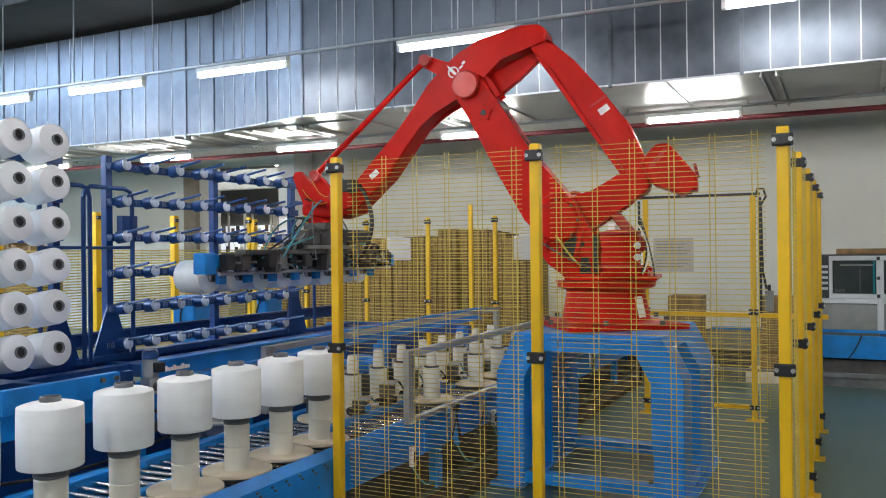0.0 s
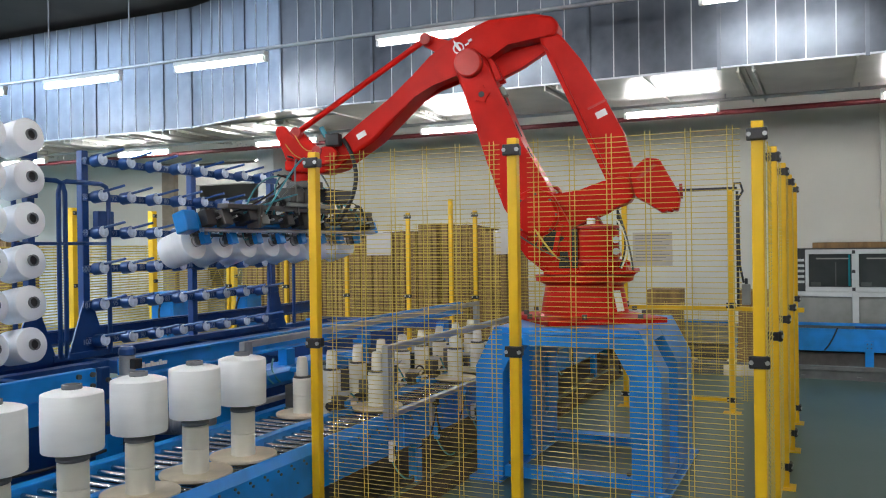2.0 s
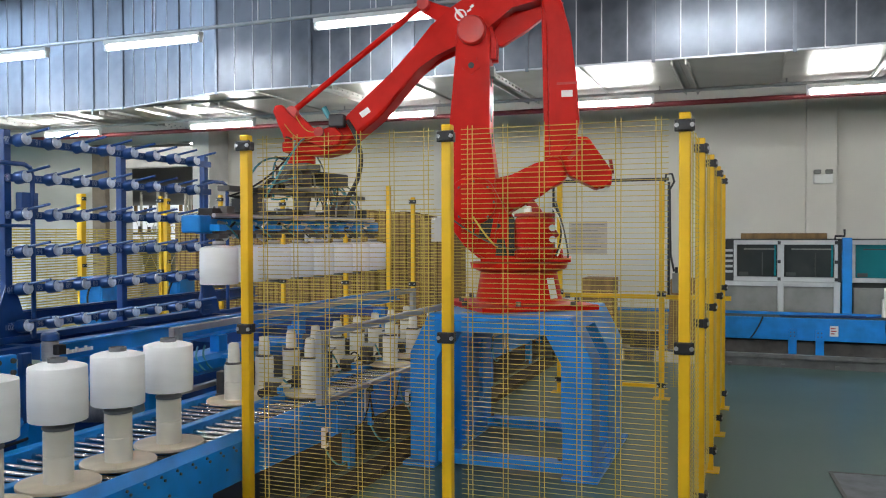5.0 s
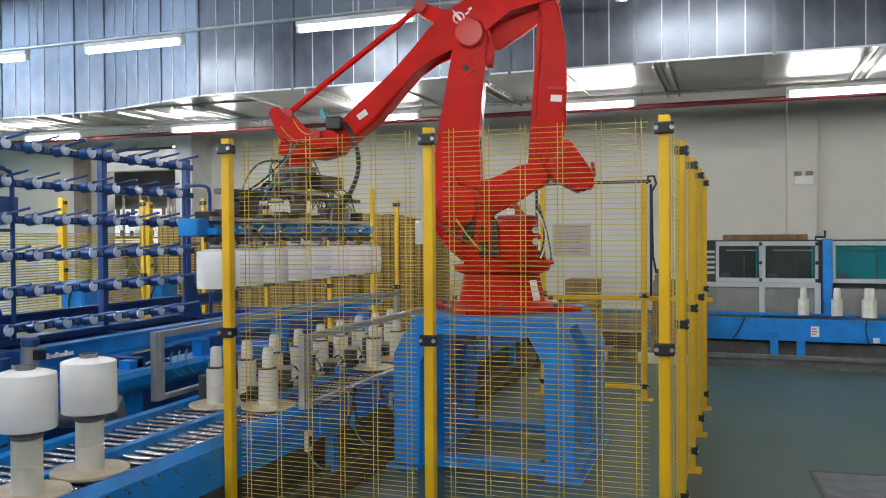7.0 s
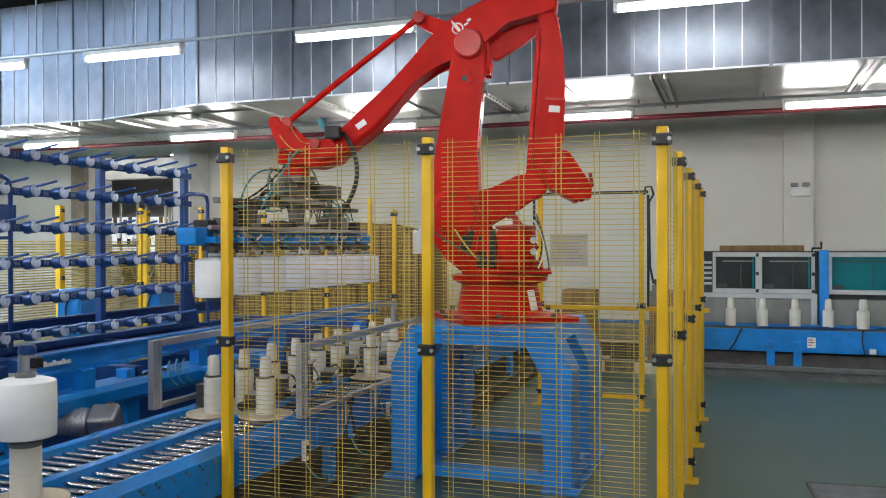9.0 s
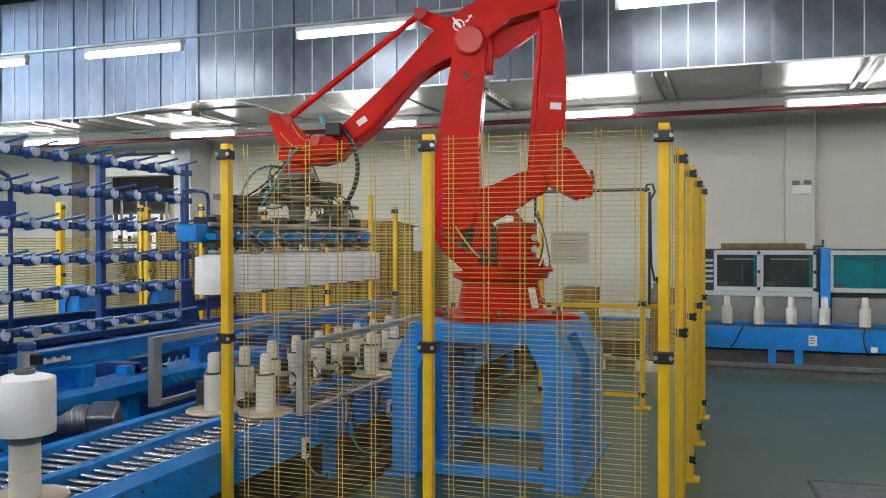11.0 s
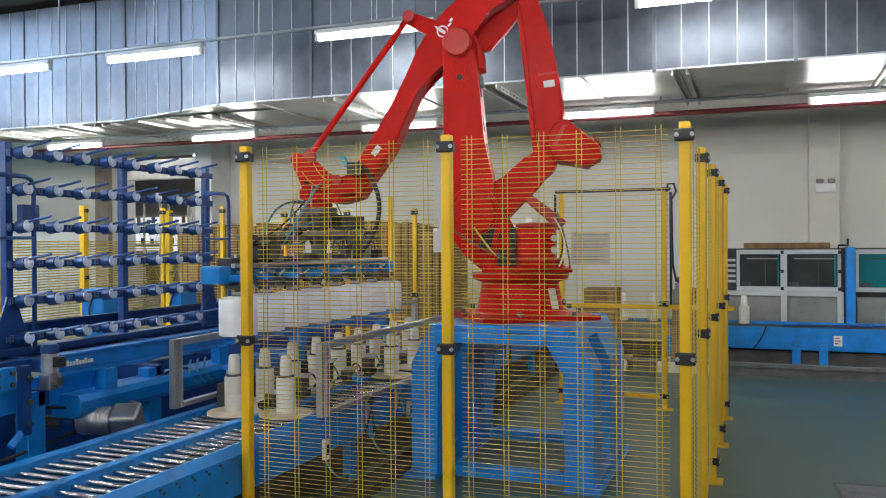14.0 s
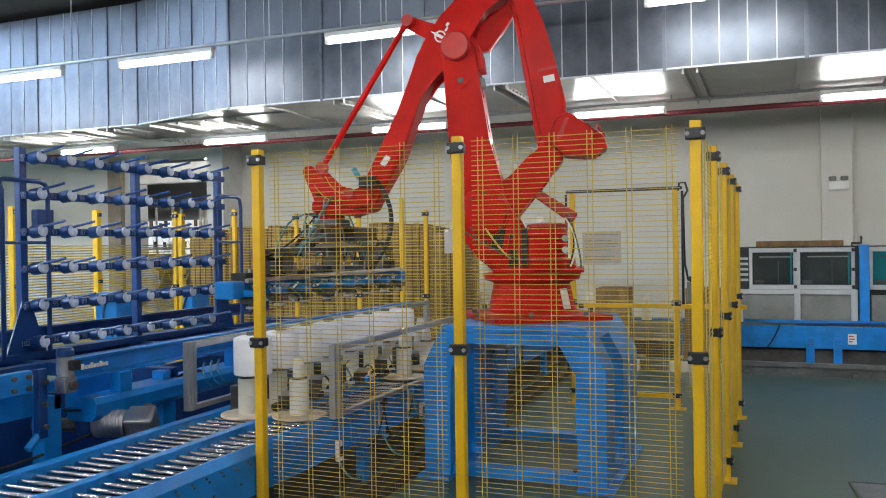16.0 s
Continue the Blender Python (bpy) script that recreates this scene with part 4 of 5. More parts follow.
    slab(bm, [(0.02, -0.05), (0.02, -0.015), (1.10, -0.012), (1.14, -0.05)], -0.05, 0.03, 0.008)
    part("link_strut", bm, RED, rl)
    part("link_web", slab(B(), [(0.04, -0.012), (0.06, 0.06), (0.35, 0.10), (0.66, 0.09), (0.98, 0.04), (1.08, -0.012)], -0.045, 0.02), RED, rl)
    part("link_collar", slab(B(), [(0.585, 0.045), (0.585, 0.184), (0.60, 0.183), (0.60, 0.045)], -0.094, -0.088), REDDARK, rl)

    # crank and its drive housing: local x from shoulder to link, local z downwards
    bm = B()
    slab(bm, [(-0.16, 0.12), (-0.05, 0.18), (0.15, 0.15), (0.43, 0.09), (0.59, 0.10), (0.645, 0.06), (0.645, -0.06), (0.59, -0.10), (0.48, -0.07), (0.29, -0.06), (0.10, -0.13), (-0.12, -0.14)], -0.11, 0.11, 0.025)
    cr = part("crank", bm, RED, robot)
    bm = B()
    slab(bm, [(0.647, -0.09), (0.78, -0.155), (0.865, -0.12), (0.925, 0.16), (0.88, 0.25), (0.835, 0.205), (0.79, 0.235), (0.71, 0.14), (0.647, 0.075)], -0.15, 0.15, 0.02)
    dh = part("drive_housing", bm, RED, cr)
    part("housing_rib", slab(B(), [(0.68, -0.04), (0.82, -0.10), (0.84, -0.085), (0.70, -0.02)], -0.156, -0.15), REDDARK, dh)
    part("housing_cap", cyl(B(), (0.925, -0.05, 0.12), (0.945, -0.05, 0.125), 0.05, seg=18), REDDARK, dh, smooth=True)
    bm = B()
    slab(bm, [(0.30, 0.10), (0.36, 0.09), (0.44, 0.42), (0.36, 0.44)], -0.08, 0.08, 0.012)
    part("crank_strut", bm, REDDARK, cr)

    # level linkage: elbow lever, tie rod, wrist bracket
    bm = B()
    slab(bm, [(-0.05, 0.06), (0.08, 0.02), (0.34, 0.16), (0.43, 0.215), (0.43, 0.275), (0.37, 0.285), (0.12, 0.18), (-0.02, 0.15)], 0.135, 0.185, 0.014)
    lever = part("elbow_lever", bm, RED, robot)
    part("lever_pin", cyl(B(), (0.38, 0.09, 0.238), (0.38, 0.19, 0.238), 0.045, seg=18), RED, lever, smooth=True)
    bm = cyl(B(), (0, 0, 0), (L2, 0, 0), 0.022, seg=14)
    rod = part("tie_rod", bm, RED, robot, smooth=True)
    for xx in (0, L2):
        part("rod_eye", cyl(B(), (xx, -0.03, 0), (xx, 0.03, 0), 0.042, seg=16), REDDARK, rod, smooth=True)
    bm = B()
    tri = [(-0.11, -0.02), (-0.09, -0.09), (0.04, -0.11), (0.14, -0.05), (0.31, -0.06), (0.34, 0.06), (0.395, 0.15), (0.38, 0.195), (0.325, 0.20), (0.22, 0.07), (0.05, 0.0), (-0.05, 0.05)]
    slab(bm, tri, -0.175, -0.125, 0.012)
    slab(bm, tri, 0.125, 0.175, 0.012)
    slab(bm, [(-0.16, -0.01), (-0.10, -0.12), (0.05, -0.16), (0.35, -0.13), (0.35, -0.05), (0.10, -0.02), (-0.08, 0.04)], -0.12, 0.12, 0.02)
    wr = part("wrist", bm, RED, robot)
    part("wrist_joint", cyl(B(), (0.05, -0.178, 0.0), (0.05, -0.20, 0.0), 0.035, seg=18), REDDARK, wr, smooth=True)
    part("wrist_flange", turn(B(), [(0.09, -0.235), (0.10, -0.23), (0.10, -0.16), (0.075, -0.13)], 28, Matrix.Translation((0.24, 0, 0))), RED, wr, smooth=True)
    part("wrist_cable", pipe_path(B(), arc((0.22, -0.19, 0.12), (0.05, -0.19, 0.02), 0.06), 0.003), WIRE, wr, "thin yellow cable loop")
    part("wrist_cable", pipe_path(B(), arc((0.30, -0.19, 0.06), (0.10, -0.19, -0.04), 0.05), 0.003), WIRE, wr, "thin yellow cable loop")
    part("hose_sleeve", pipe_path(B(), arc((-0.14, -0.14, 0.08), (-0.10, -0.16, -0.52), 0.12, side=(-1, 0, 0)), 0.016), BLACK, wr)
    part("valve_block", box(B(), -0.13, -0.02, -0.20, -0.13, 0.03, 0.12, 0.01), BLACK, wr)
    part("hose_fitting", cyl(B(), (-0.02, -0.17, 0.10), (0.02, -0.17, 0.17), 0.02, seg=10), HOSE, wr)
    return dict(turret=turret, low=low, fore=fore, rl=rl, cr=cr, lever=lever, rod=rod, wr=wr)


RP = robot_parts()
for ob in robot.children_recursive:
    ob.data.transform(Matrix.Diagonal((1, -1, 1, 1)))
    ob.data.flip_normals()

# ---- gripper ----
gripper = thing("bobbin_gripper", "blue and black eight-head bobbin gripper hung with air hoses", "gripper", pose(-3, 5.15, 1.95))


def gripper_parts():
    # origin at the flange; the long head lies along local y
    bm = B()
    box(bm, -0.10, 0.10, -0.10, 0.10, -0.05, 0.0, 0.006)
    cyl(bm, (0, 0, -0.05), (0, 0, -0.17), 0.07, seg=20)
    part("mount", bm, DARKSTEEL, gripper)
    part("frame_plate", box(B(), -0.08, 0.08, -0.30, 0.30, -0.20, -0.171, 0.005), GREYP, gripper)
    part("valve_box", box(B(), 0.0, 0.12, 0.12, 0.50, -0.15, -0.05, 0.008), BLACK, gripper)
    part("valve_box", box(B(), -0.06, 0.06, -0.26, -0.10, -0.165, -0.06, 0.008), DARKSTEEL, gripper)
    for y in (-0.62, 0.0, 0.62):
        part("hanger", slab(B(), [(-0.05, -0.36), (0.05, -0.36), (0.07, -0.20), (-0.07, -0.20)], y - 0.015, y + 0.015, 0.003), DARKSTEEL, gripper)
    part("frame_bar", box(B(), -0.045, 0.045, -0.95, 0.95, -0.235, -0.202, 0.005), DARKSTEEL, gripper)
    rnd = random.Random(7)
    for k in range(22):
        y0, y1 = rnd.uniform(-0.25, 0.15), rnd.uniform(-0.95, 0.75)
        sag = rnd.uniform(-0.06, 0.16)
        bm = pipe_path(B(), arc((rnd.uniform(-0.1, 0.1), y0, 0.02 + rnd.uniform(-0.2, 0.2)), (rnd.uniform(-0.1, 0.1), y1, -0.26), sag, 12, side=(rnd.uniform(-0.6, 0.6), rnd.uniform(-0.5, 0.5), 1)), 0.007, 6)
        part("air_hose", bm, (HOSE, BLACK, GREYP)[k % 3], gripper)
    for k in range(16):
        u = rnd.uniform(-0.15, 0.15)
        y0, y1 = 0.30 + u, 0.45 + rnd.uniform(-0.35, 0.4)
        bm = pipe_path(B(), arc((rnd.uniform(0, 0.1), y0, -0.16), (rnd.uniform(-0.06, 0.06), y1, -0.30), rnd.uniform(0.02, 0.10), 10, side=(rnd.uniform(-0.5, 0.5), rnd.uniform(-0.6, 0.6), 0.8)), 0.005, 6)
        part("air_hose", bm, (HOSE, BLACK, HOSE, DARKSTEEL)[k % 4], gripper)
    for k in range(3):
        y0 = (-0.42, -0.36, 0.72)[k]
        rr = (0.10, 0.085, 0.07)[k]
        loop = [(0.02 + 0.01 * k, y0 + rr * math.cos(u), -0.235 + rr * math.sin(u)) for u in np.linspace(0.0, math.pi, 13)]
        part("hose_coil", pipe_path(B(), loop, 0.014, 8), BLACK, gripper)
    # swinging head, pivots about local y
    head = part("swing_beam", box(B(), -0.10, -0.01, -1.10, 1.16, -0.17, -0.08, 0.007), SKY, gripper, "light blue swinging beam")
    part("end_block", box(B(), -0.11, 0.03, -1.22, -1.105, -0.165, -0.06, 0.012), SKY, head, "light blue end block")
    part("end_block", box(B(), -0.08, 0.02, 1.165, 1.26, -0.15, -0.08, 0.01), SKY, head, "light blue end block")
    part("head_rail", cyl(B(), (0.03, -1.09, -0.06), (0.03, 1.14, -0.06), 0.014, seg=10), STEEL, head)
    part("head_rail", cyl(B(), (0.03, -1.09, -0.16), (0.03, 1.14, -0.16), 0.012, seg=10), DARKSTEEL, head)
    part("manifold", box(B(), -0.085, -0.03, -1.02, -0.20, -0.079, -0.03, 0.006), BLACK, head, "black valve manifold")
    for k in range(26):
        y = -1.05 + 0.085 * k + rnd.uniform(-0.02, 0.02)
        z0 = rnd.uniform(-0.235, -0.19)
        part("clamp_cylinder", cyl(B(), (rnd.uniform(-0.05, 0.02), y, -0.171), (rnd.uniform(-0.05, 0.03), y, z0), rnd.uniform(0.010, 0.022), seg=10), (STEEL, BLACK, ALU)[k % 3], head)
        part("nipple", cyl(B(), (-0.005, y + 0.02, -0.13), (0.03, y + 0.03, -0.125 + rnd.uniform(-0.03, 0.03)), 0.008, seg=8), (WHITE, STEEL, BLACK)[k % 3], head)
    for k in range(12):
        y = -1.0 + 0.17 * k + rnd.uniform(-0.04, 0.04)
        part("tube_bend", pipe_path(B(), arc((0.02, y, -0.10), (0.03, y + rnd.uniform(0.1, 0.25), -0.20), rnd.uniform(0.02, 0.06), 8, side=(0.6, 0, -0.6)), 0.005, 6), (HOSE, BLACK)[k % 2], head)
    for k in range(13):
        y = -1.02 + 0.17 * k + rnd.uniform(-0.02, 0.02)
        h = rnd.uniform(-0.02, 0.06)
        part("cylinder", box(B(), -0.10, rnd.uniform(-0.03, 0.02), y - 0.055, y + 0.03, -0.079, h, 0.005), (BLACK, DARKSTEEL, BLACK, GREYP)[k % 4], head)
        part("cylinder_rod", cyl(B(), (-0.04, y + 0.055, -0.079), (-0.04 + rnd.uniform(-0.02, 0.05), y + 0.055, h + 0.02), 0.008, seg=8), STEEL, head)
        part("fitting", cyl(B(), (0.0, y + 0.01, -0.10), (0.045, y + 0.01, -0.11), 0.012, seg=8), (STEEL, HOSE)[k % 2], head)
    return head


head = gripper_parts()
hold = [copy_thing(ob0, pose(-3.0, 4.15 + 0.31 * i, 1.3)) for i in range(8)]
for h in hold:
    tagged(h, "white wound yarn bobbin carried by the gripper", group="gripped bobbins")


def chuck_at():
    t = thing("gripper_chuck", "steel expanding chuck with small blue clamp", "chuck", group="gripper chucks")
    bm = B()
    cyl(bm, (0.05, 0, -0.17), (0.05, 0, -0.245), 0.020, seg=12)
    box(bm, -0.008, 0.085, -0.045, 0.045, -0.20, -0.17, 0.004)
    part("stem", bm, DARKSTEEL, t)
    part("clamp", box(B(), 0.02, 0.10, -0.06, 0.01, -0.155, -0.115, 0.005), SKY, t, "small light blue clamp")
    part("clamp_jaw", cyl(B(), (0.05, 0, -0.215), (0.05, 0, -0.23), 0.038, seg=16), STEEL, t)
    return t


ck0 = chuck_at()
chucks = [ck0] + [copy_thing(ck0, pose(0, 0, 0)) for i in range(7)]

# ---- glazed machine by the wall ----
MY = 10.6


def machine():
    t = thing("glazed_machine", "long white-framed machine with dark and teal glazed doors", "machine", pose(0.12, MY, 0))
    bm = B()
    box(bm, -0.58, 4.2, 0.30, 1.25, 0.0, 1.412, 0.01)
    part("body", bm, DARKMACH, t)
    for a, b, mt in ((-0.40, 0.06, DARKG), (0.14, 0.69, DARKG), (0.92, 1.62, TEALG), (1.70, 2.4, TEALG), (2.5, 3.3, TEALG)):
        d = part("door", box(B(), a, b, 0.26, 0.285, 0.955, 1.345, 0.003), mt, t, "tinted glass door")
        bm = B()
        box(bm, a - 0.04, b + 0.04, 0.235, 0.30, 1.347, 1.402, 0.005)
        box(bm, a - 0.04, b + 0.04, 0.235, 0.30, 0.90, 0.953, 0.005)
        box(bm, a - 0.04, a - 0.002, 0.236, 0.299, 0.9535, 1.3465, 0.004)
        box(bm, b + 0.002, b + 0.04, 0.236, 0.299, 0.9535, 1.3465, 0.004)
        part("door_frame", bm, MACHW, d)
        for z in (0.93, 1.14, 1.37):
            part("hinge", box(B(), b + 0.004, b + 0.04, 0.222, 0.234, z - 0.02, z + 0.02, 0.003), BLACK, d)
        # bar laid on the pane stands for a reflection in the glass
        part("inner_bar", box(B(), a + 0.08, b - 0.03, 0.252, 0.259, 1.285, 1.30), GREYP if mt is DARKG else DARKMACH, d)
        part("inner_edge", box(B(), b - 0.035, b - 0.012, 0.253, 0.2595, 0.965, 1.34), TEALG if mt is DARKG else DARKG, d)
        part("inner_post", box(B(), a + (b - a) * 0.62, a + (b - a) * 0.62 + 0.012, 0.253, 0.2595, 0.965, 1.25), DARKMACH, d)
        part("inner_block", box(B(), a + 0.02, a + 0.13, 0.253, 0.2595, 0.965, 1.01), DARKMACH, d)
    part("skirt_panel", box(B(), -0.58, 0.76, 0.245, 0.298, 0.50, 0.835, 0.004), GREYP, t)
    part("skirt_panel", box(B(), 0.90, 4.1, 0.245, 0.298, 0.50, 0.835, 0.004), GREYP, t)
    part("skirt_rail", box(B(), -0.58, 0.76, 0.225, 0.30, 0.84, 0.897, 0.005), MACHW, t)
    for x in (0.10, 0.72):
        part("frame_post", box(B(), x - 0.035, x + 0.035, 0.21, 0.244, 0.48, 0.90, 0.005), MACHW, t)
    part("blue_post", box(B(), 0.775, 0.88, 0.19, 0.30, 0.45, 1.43, 0.006), SKY, t, "light blue upright")
    bm = B()
    pipe_path(bm, [(0.70, 0.24, 1.40), (0.70, 0.24, 1.45), (0.80, 0.24, 1.45), (0.80, 0.24, 1.53)], 0.014)
    part("handle", bm, BLACK, t)
    part("top_board", box(B(), -0.36, 0.62, 0.35, 0.95, 1.416, 1.485, 0.006), CARD, t, "brown board lying on top")
    for k in range(5):
        part("vent_slat", box(B(), -0.545, -0.45, 0.215, 0.234, 1.0 + k * 0.065, 1.03 + k * 0.065, 0.003), MACHW, t)
    return t


machine()


def machine_conveyor():
    t = thing("belt_conveyor", "light blue low conveyor in front of the glazed machine", "conveyor", pose(0.12, MY, 0))
    part("side_plate", box(B(), -1.0, 6.1, -0.18, -0.15, 0.24, 0.50, 0.006), SKY, t)
    part("feed_plate", box(B(), -4.5, -1.02, -0.18, -0.15, 0.30, 0.50, 0.006), GREYP, t, "dull grey side plate of the feed end")
    part("feed_plate", box(B(), -4.5, -1.02, -0.14, -0.11, 0.10, 0.28, 0.006), DARKSTEEL, t, "dark lower plate of the feed end")
    part("deck", box(B(), -4.4, 6.1, -0.148, 0.20, 0.43, 0.504, 0.004), DARKSTEEL, t)
    part("back_rail", box(B(), -4.4, 6.1, 0.12, 0.15, 0.505, 0.54, 0.004), SKY, t)
    for x in (-2.8, -1.2, 0.22, 0.51, 2.3, 3.7):
        leg = part("leg", box(B(), x - 0.045, x + 0.045, -0.205, -0.181, 0.0, 0.37, 0.004), SKY, t)
        for dx in (-0.02, 0.02):
            for zz in (0.29, 0.335):
                part("bolt", cyl(B(), (x + dx, -0.206, zz), (x + dx, -0.212, zz), 0.008, seg=8), DARKSTEEL, leg)
    part("plinth", box(B(), -4.4, 6.1, -0.66, 0.15, 0.0, 0.04, 0.004), DARKSTEEL, t, "dark floor plinth")
    part("under_beam", box(B(), -4.4, 6.1, -0.10, -0.06, 0.05, 0.21, 0.004), DARKSTEEL, t)
    part("socket", box(B(), 1.26, 1.33, -0.21, -0.181, 0.25, 0.31, 0.006), WHITE, t, "white socket")
    part("cable", pipe_path(B(), arc((1.20, -0.19, 0.52), (1.24, -0.20, 0.20), 0.03, side=(-1, 0, 0)), 0.007), BLACK, t)
    label = part("label", box(B(), 0.615, 0.705, -0.186, -0.1805, 0.30, 0.42), PAPER, t, "white unreadable label")
    for zz, w in ((0.325, 0.04), (0.355, 0.06), (0.385, 0.05)):
        part("label_bar", box(B(), 0.625, 0.625 + w, -0.1885, -0.1865, zz, zz + 0.012), REDDARK, label)
    part("cable", pipe_path(B(), arc((-0.10, -0.19, 0.51), (-0.24, -0.19, 0.25), 0.03), 0.008), BLACK, t)
    for k in range(3):
        part("loose_pipe", pipe_path(B(), arc((0.08 + 0.1 * k, -0.10 + 0.03 * k, 0.516), (0.85 + 0.15 * k, -0.06, 0.53), 0.01 * k), 0.010), NAVY, t, "loose dark blue hose on the deck")
    return t


machine_conveyor()
bm = B()
box(bm, -4.4, 4.6, MY - 0.76, MY - 0.69, 0.095, 0.147, 0.01)
box(bm, -4.4, 4.6, MY - 0.735, MY - 0.705, 0.0, 0.0945)
for k in range(16):
    box(bm, -4.2 + 0.55 * k, -4.16 + 0.55 * k, MY - 0.78, MY - 0.736, 0.0, 0.04)
tagged(finish(bm, "floor_rail", RAILG), "grey low guide rail on the floor before the conveyor", "rail")



def machine_post(m):
    t = thing("spindle_post", "ivory plastic spindle post standing on the low conveyor", "post", m, group="machine posts")
    part("foot", turn(B(), [(0.062, 0.0), (0.064, 0.002), (0.064, 0.012), (0.060, 0.014)], 24), DARKSTEEL, t, smooth=True)
    part("spindle", turn(B(), [(0.062, 0.014), (0.062, 0.118), (0.059, 0.120), (0.059, 0.125), (0.062, 0.127), (0.062, 0.215), (0.055, 0.223)], 24), PEGP, t, smooth=True)
    part("cone", turn(B(), [(0.040, 0.221), (0.039, 0.30), (0.034, 0.345), (0.026, 0.352)], 20), PEGP, t, smooth=True)
    return t


small0 = machine_post(pose(1, MY, 0.506))
TRAIN = [(small0, 0.0)]
for o in (0.36, 0.72, 1.08, 1.44, 1.80):
    TRAIN.append((copy_thing(small0, pose(1, MY, 0.506)), o))
copy_thing(small0, pose(1.35, MY + 0.02, 0.506))
EARLY = [(copy_thing(small0, pose(-1, MY, 0.506)), o) for o in (0.0, 0.71)]

crate = thing("carton_stack", "stack of brown cartons on a low pallet", "cartons", pose(-1.85, 10.05, 0))
part("pallet", box(B(), -0.34, 0.34, -0.28, 0.28, 0, 0.12, 0.006), WOODB, crate)
for k in range(4):
    part("carton", box(B(), -0.20 + 0.01 * k, 0.20 + 0.008 * (k % 2), -0.2, 0.2, 0.122 + 0.21 * k, 0.327 + 0.21 * k, 0.006), CARD, crate)
side_crate = copy_thing(crate, pose(-0.82, 10.08, 0))
tagged(side_crate, "stack of brown cartons beside the doorway post")
board = thing("wall_notice", "pale printed notice sheet on the wall", "notice", pose(-2.35, WY - 0.004, 1.42))
part("sheet", box(B(), -0.28, 0.28, -0.006, 0, -0.24, 0.24), NOTICE, board)
for k in range(9):
    part("text_bar", box(B(), -0.24, 0.24 - 0.05 * (k % 3), -0.009, -0.0065, 0.19 - 0.045 * k, 0.20 - 0.045 * k), GREYP, board)

# wall fittings
el = thing("emergency_lamp", "white twin-head emergency lamp on the wall", "lamp", pose(0.75, WY - 0.16, 2.22))
part("case", box(B(), -0.12, 0.12, -0.06, -0.002, -0.09, 0.03, 0.01), WHITE, el)
for x in (-0.07, 0.07):
    part("lamp_head", box(B(), x - 0.045, x + 0.045, -0.07, -0.01, 0.034, 0.09, 0.012), GREYP, el)

# notices on the far fence
for x, w in ((-5.13, 0.34), (-3.49, 0.22)):
    sheet = thing("notice_sheet", "blank-looking white notice sheet on the fence", "notice", pose(x, 8.955, 1.40), group="notices")
    part("paper", box(B(), -w / 2, w / 2, 0, 0.006, 0, 0.28), NOTICE, sheet)
    part("tape", box(B(), -w / 2 + 0.01, -w / 2 + 0.05, -0.003, -0.0005, 0.25, 0.275), PAPER, sheet)

# cardboard bundles behind the far fence
rnd = random.Random(11)
x = -13.4
while x < -3.75:
    w = rnd.uniform(0.22, 0.42)
    h = 1.72 + rnd.uniform(-0.05, 0.06)
    if not -12.6 < x < -7.9:
        t = thing("cardboard_bundle", "upright bundle of brown cardboard sheets behind the fence", "cardboard", pose(x + w / 2, 9.75, 0, 0, 0, rnd.uniform(-6, 6)), group="cardboard bundles")
        n = 4
        for k in range(n):
            bm = box(B(), -w / 2 + k * w / n + 0.006, -w / 2 + (k + 1) * w / n - 0.006, -0.3, 0.3 + rnd.uniform(-0.03, 0.03), 0.0, h + rnd.uniform(-0.03, 0.02), 0.006)
            part("cardboard_sheet", bm, CARD, t)
    x += w + 0.01

# ---- next hall, seen through the opening ----
structure("far_window", box(B(), -23, -4, 23.9, 23.95, 1.3, 2.5), DAYL, "bright daylit window band of the next hall", "window")
structure("hall_beam", box(B(), -17, -5, 15.0, 15.25, 2.98, 3.42, 0.01), WHITE, "white painted beam across the next hall", "beam")
structure("column_2", box(B(), -14.07, -13.73, 15.3, 15.6, 0, 6.2, 0.01), WHITE, "white square column in the next hall", "column")


def creel(x, y):
    t = thing("creel_frame", "pale steel creel frame with crossed braces in the next hall", "frame", pose(x, y, 0), group="creel frames")
    for xx in (0, 0.8, 1.6):
        part("upright", box(B(), xx - 0.025, xx + 0.025, -0.025, 0.025, 0, 2.6, 0.003), PEGP, t)
    for z in (0.5, 1.0, 1.5, 2.0, 2.55):
        part("shelf_bar", box(B(), 0, 1.6, -0.02, 0.02, z - 0.02, z + 0.02), GREYP, t)
    for xx in (0, 0.8):
        part("brace", cyl(B(), (xx, 0.03, 0.5), (xx + 0.8, 0.03, 2.0), 0.012, seg=6), PEGP, t)
        part("brace", cyl(B(), (xx + 0.8, 0.05, 0.5), (xx, 0.05, 2.0), 0.012, seg=6), PEGP, t)
    for k in range(14):
        part("spool", cyl(B(), (0.08 + 0.11 * k, -0.06, 0.53 + 0.5 * (k * 7 % 4)), (0.08 + 0.11 * k, -0.06, 0.68 + 0.5 * (k * 7 % 4)), 0.045, seg=12), (YARN, CARD, DARKSTEEL)[k % 3], t)
    return t


c0 = creel(-16.0, 16.2)
for k, (x, y) in enumerate(((-14.3, 16.2), (-12.6, 16.2), (-10.9, 16.2), (-15.2, 17.6), (-13.4, 17.6), (-11.6, 17.6))):
    copy_thing(c0, pose(x, y, 0))

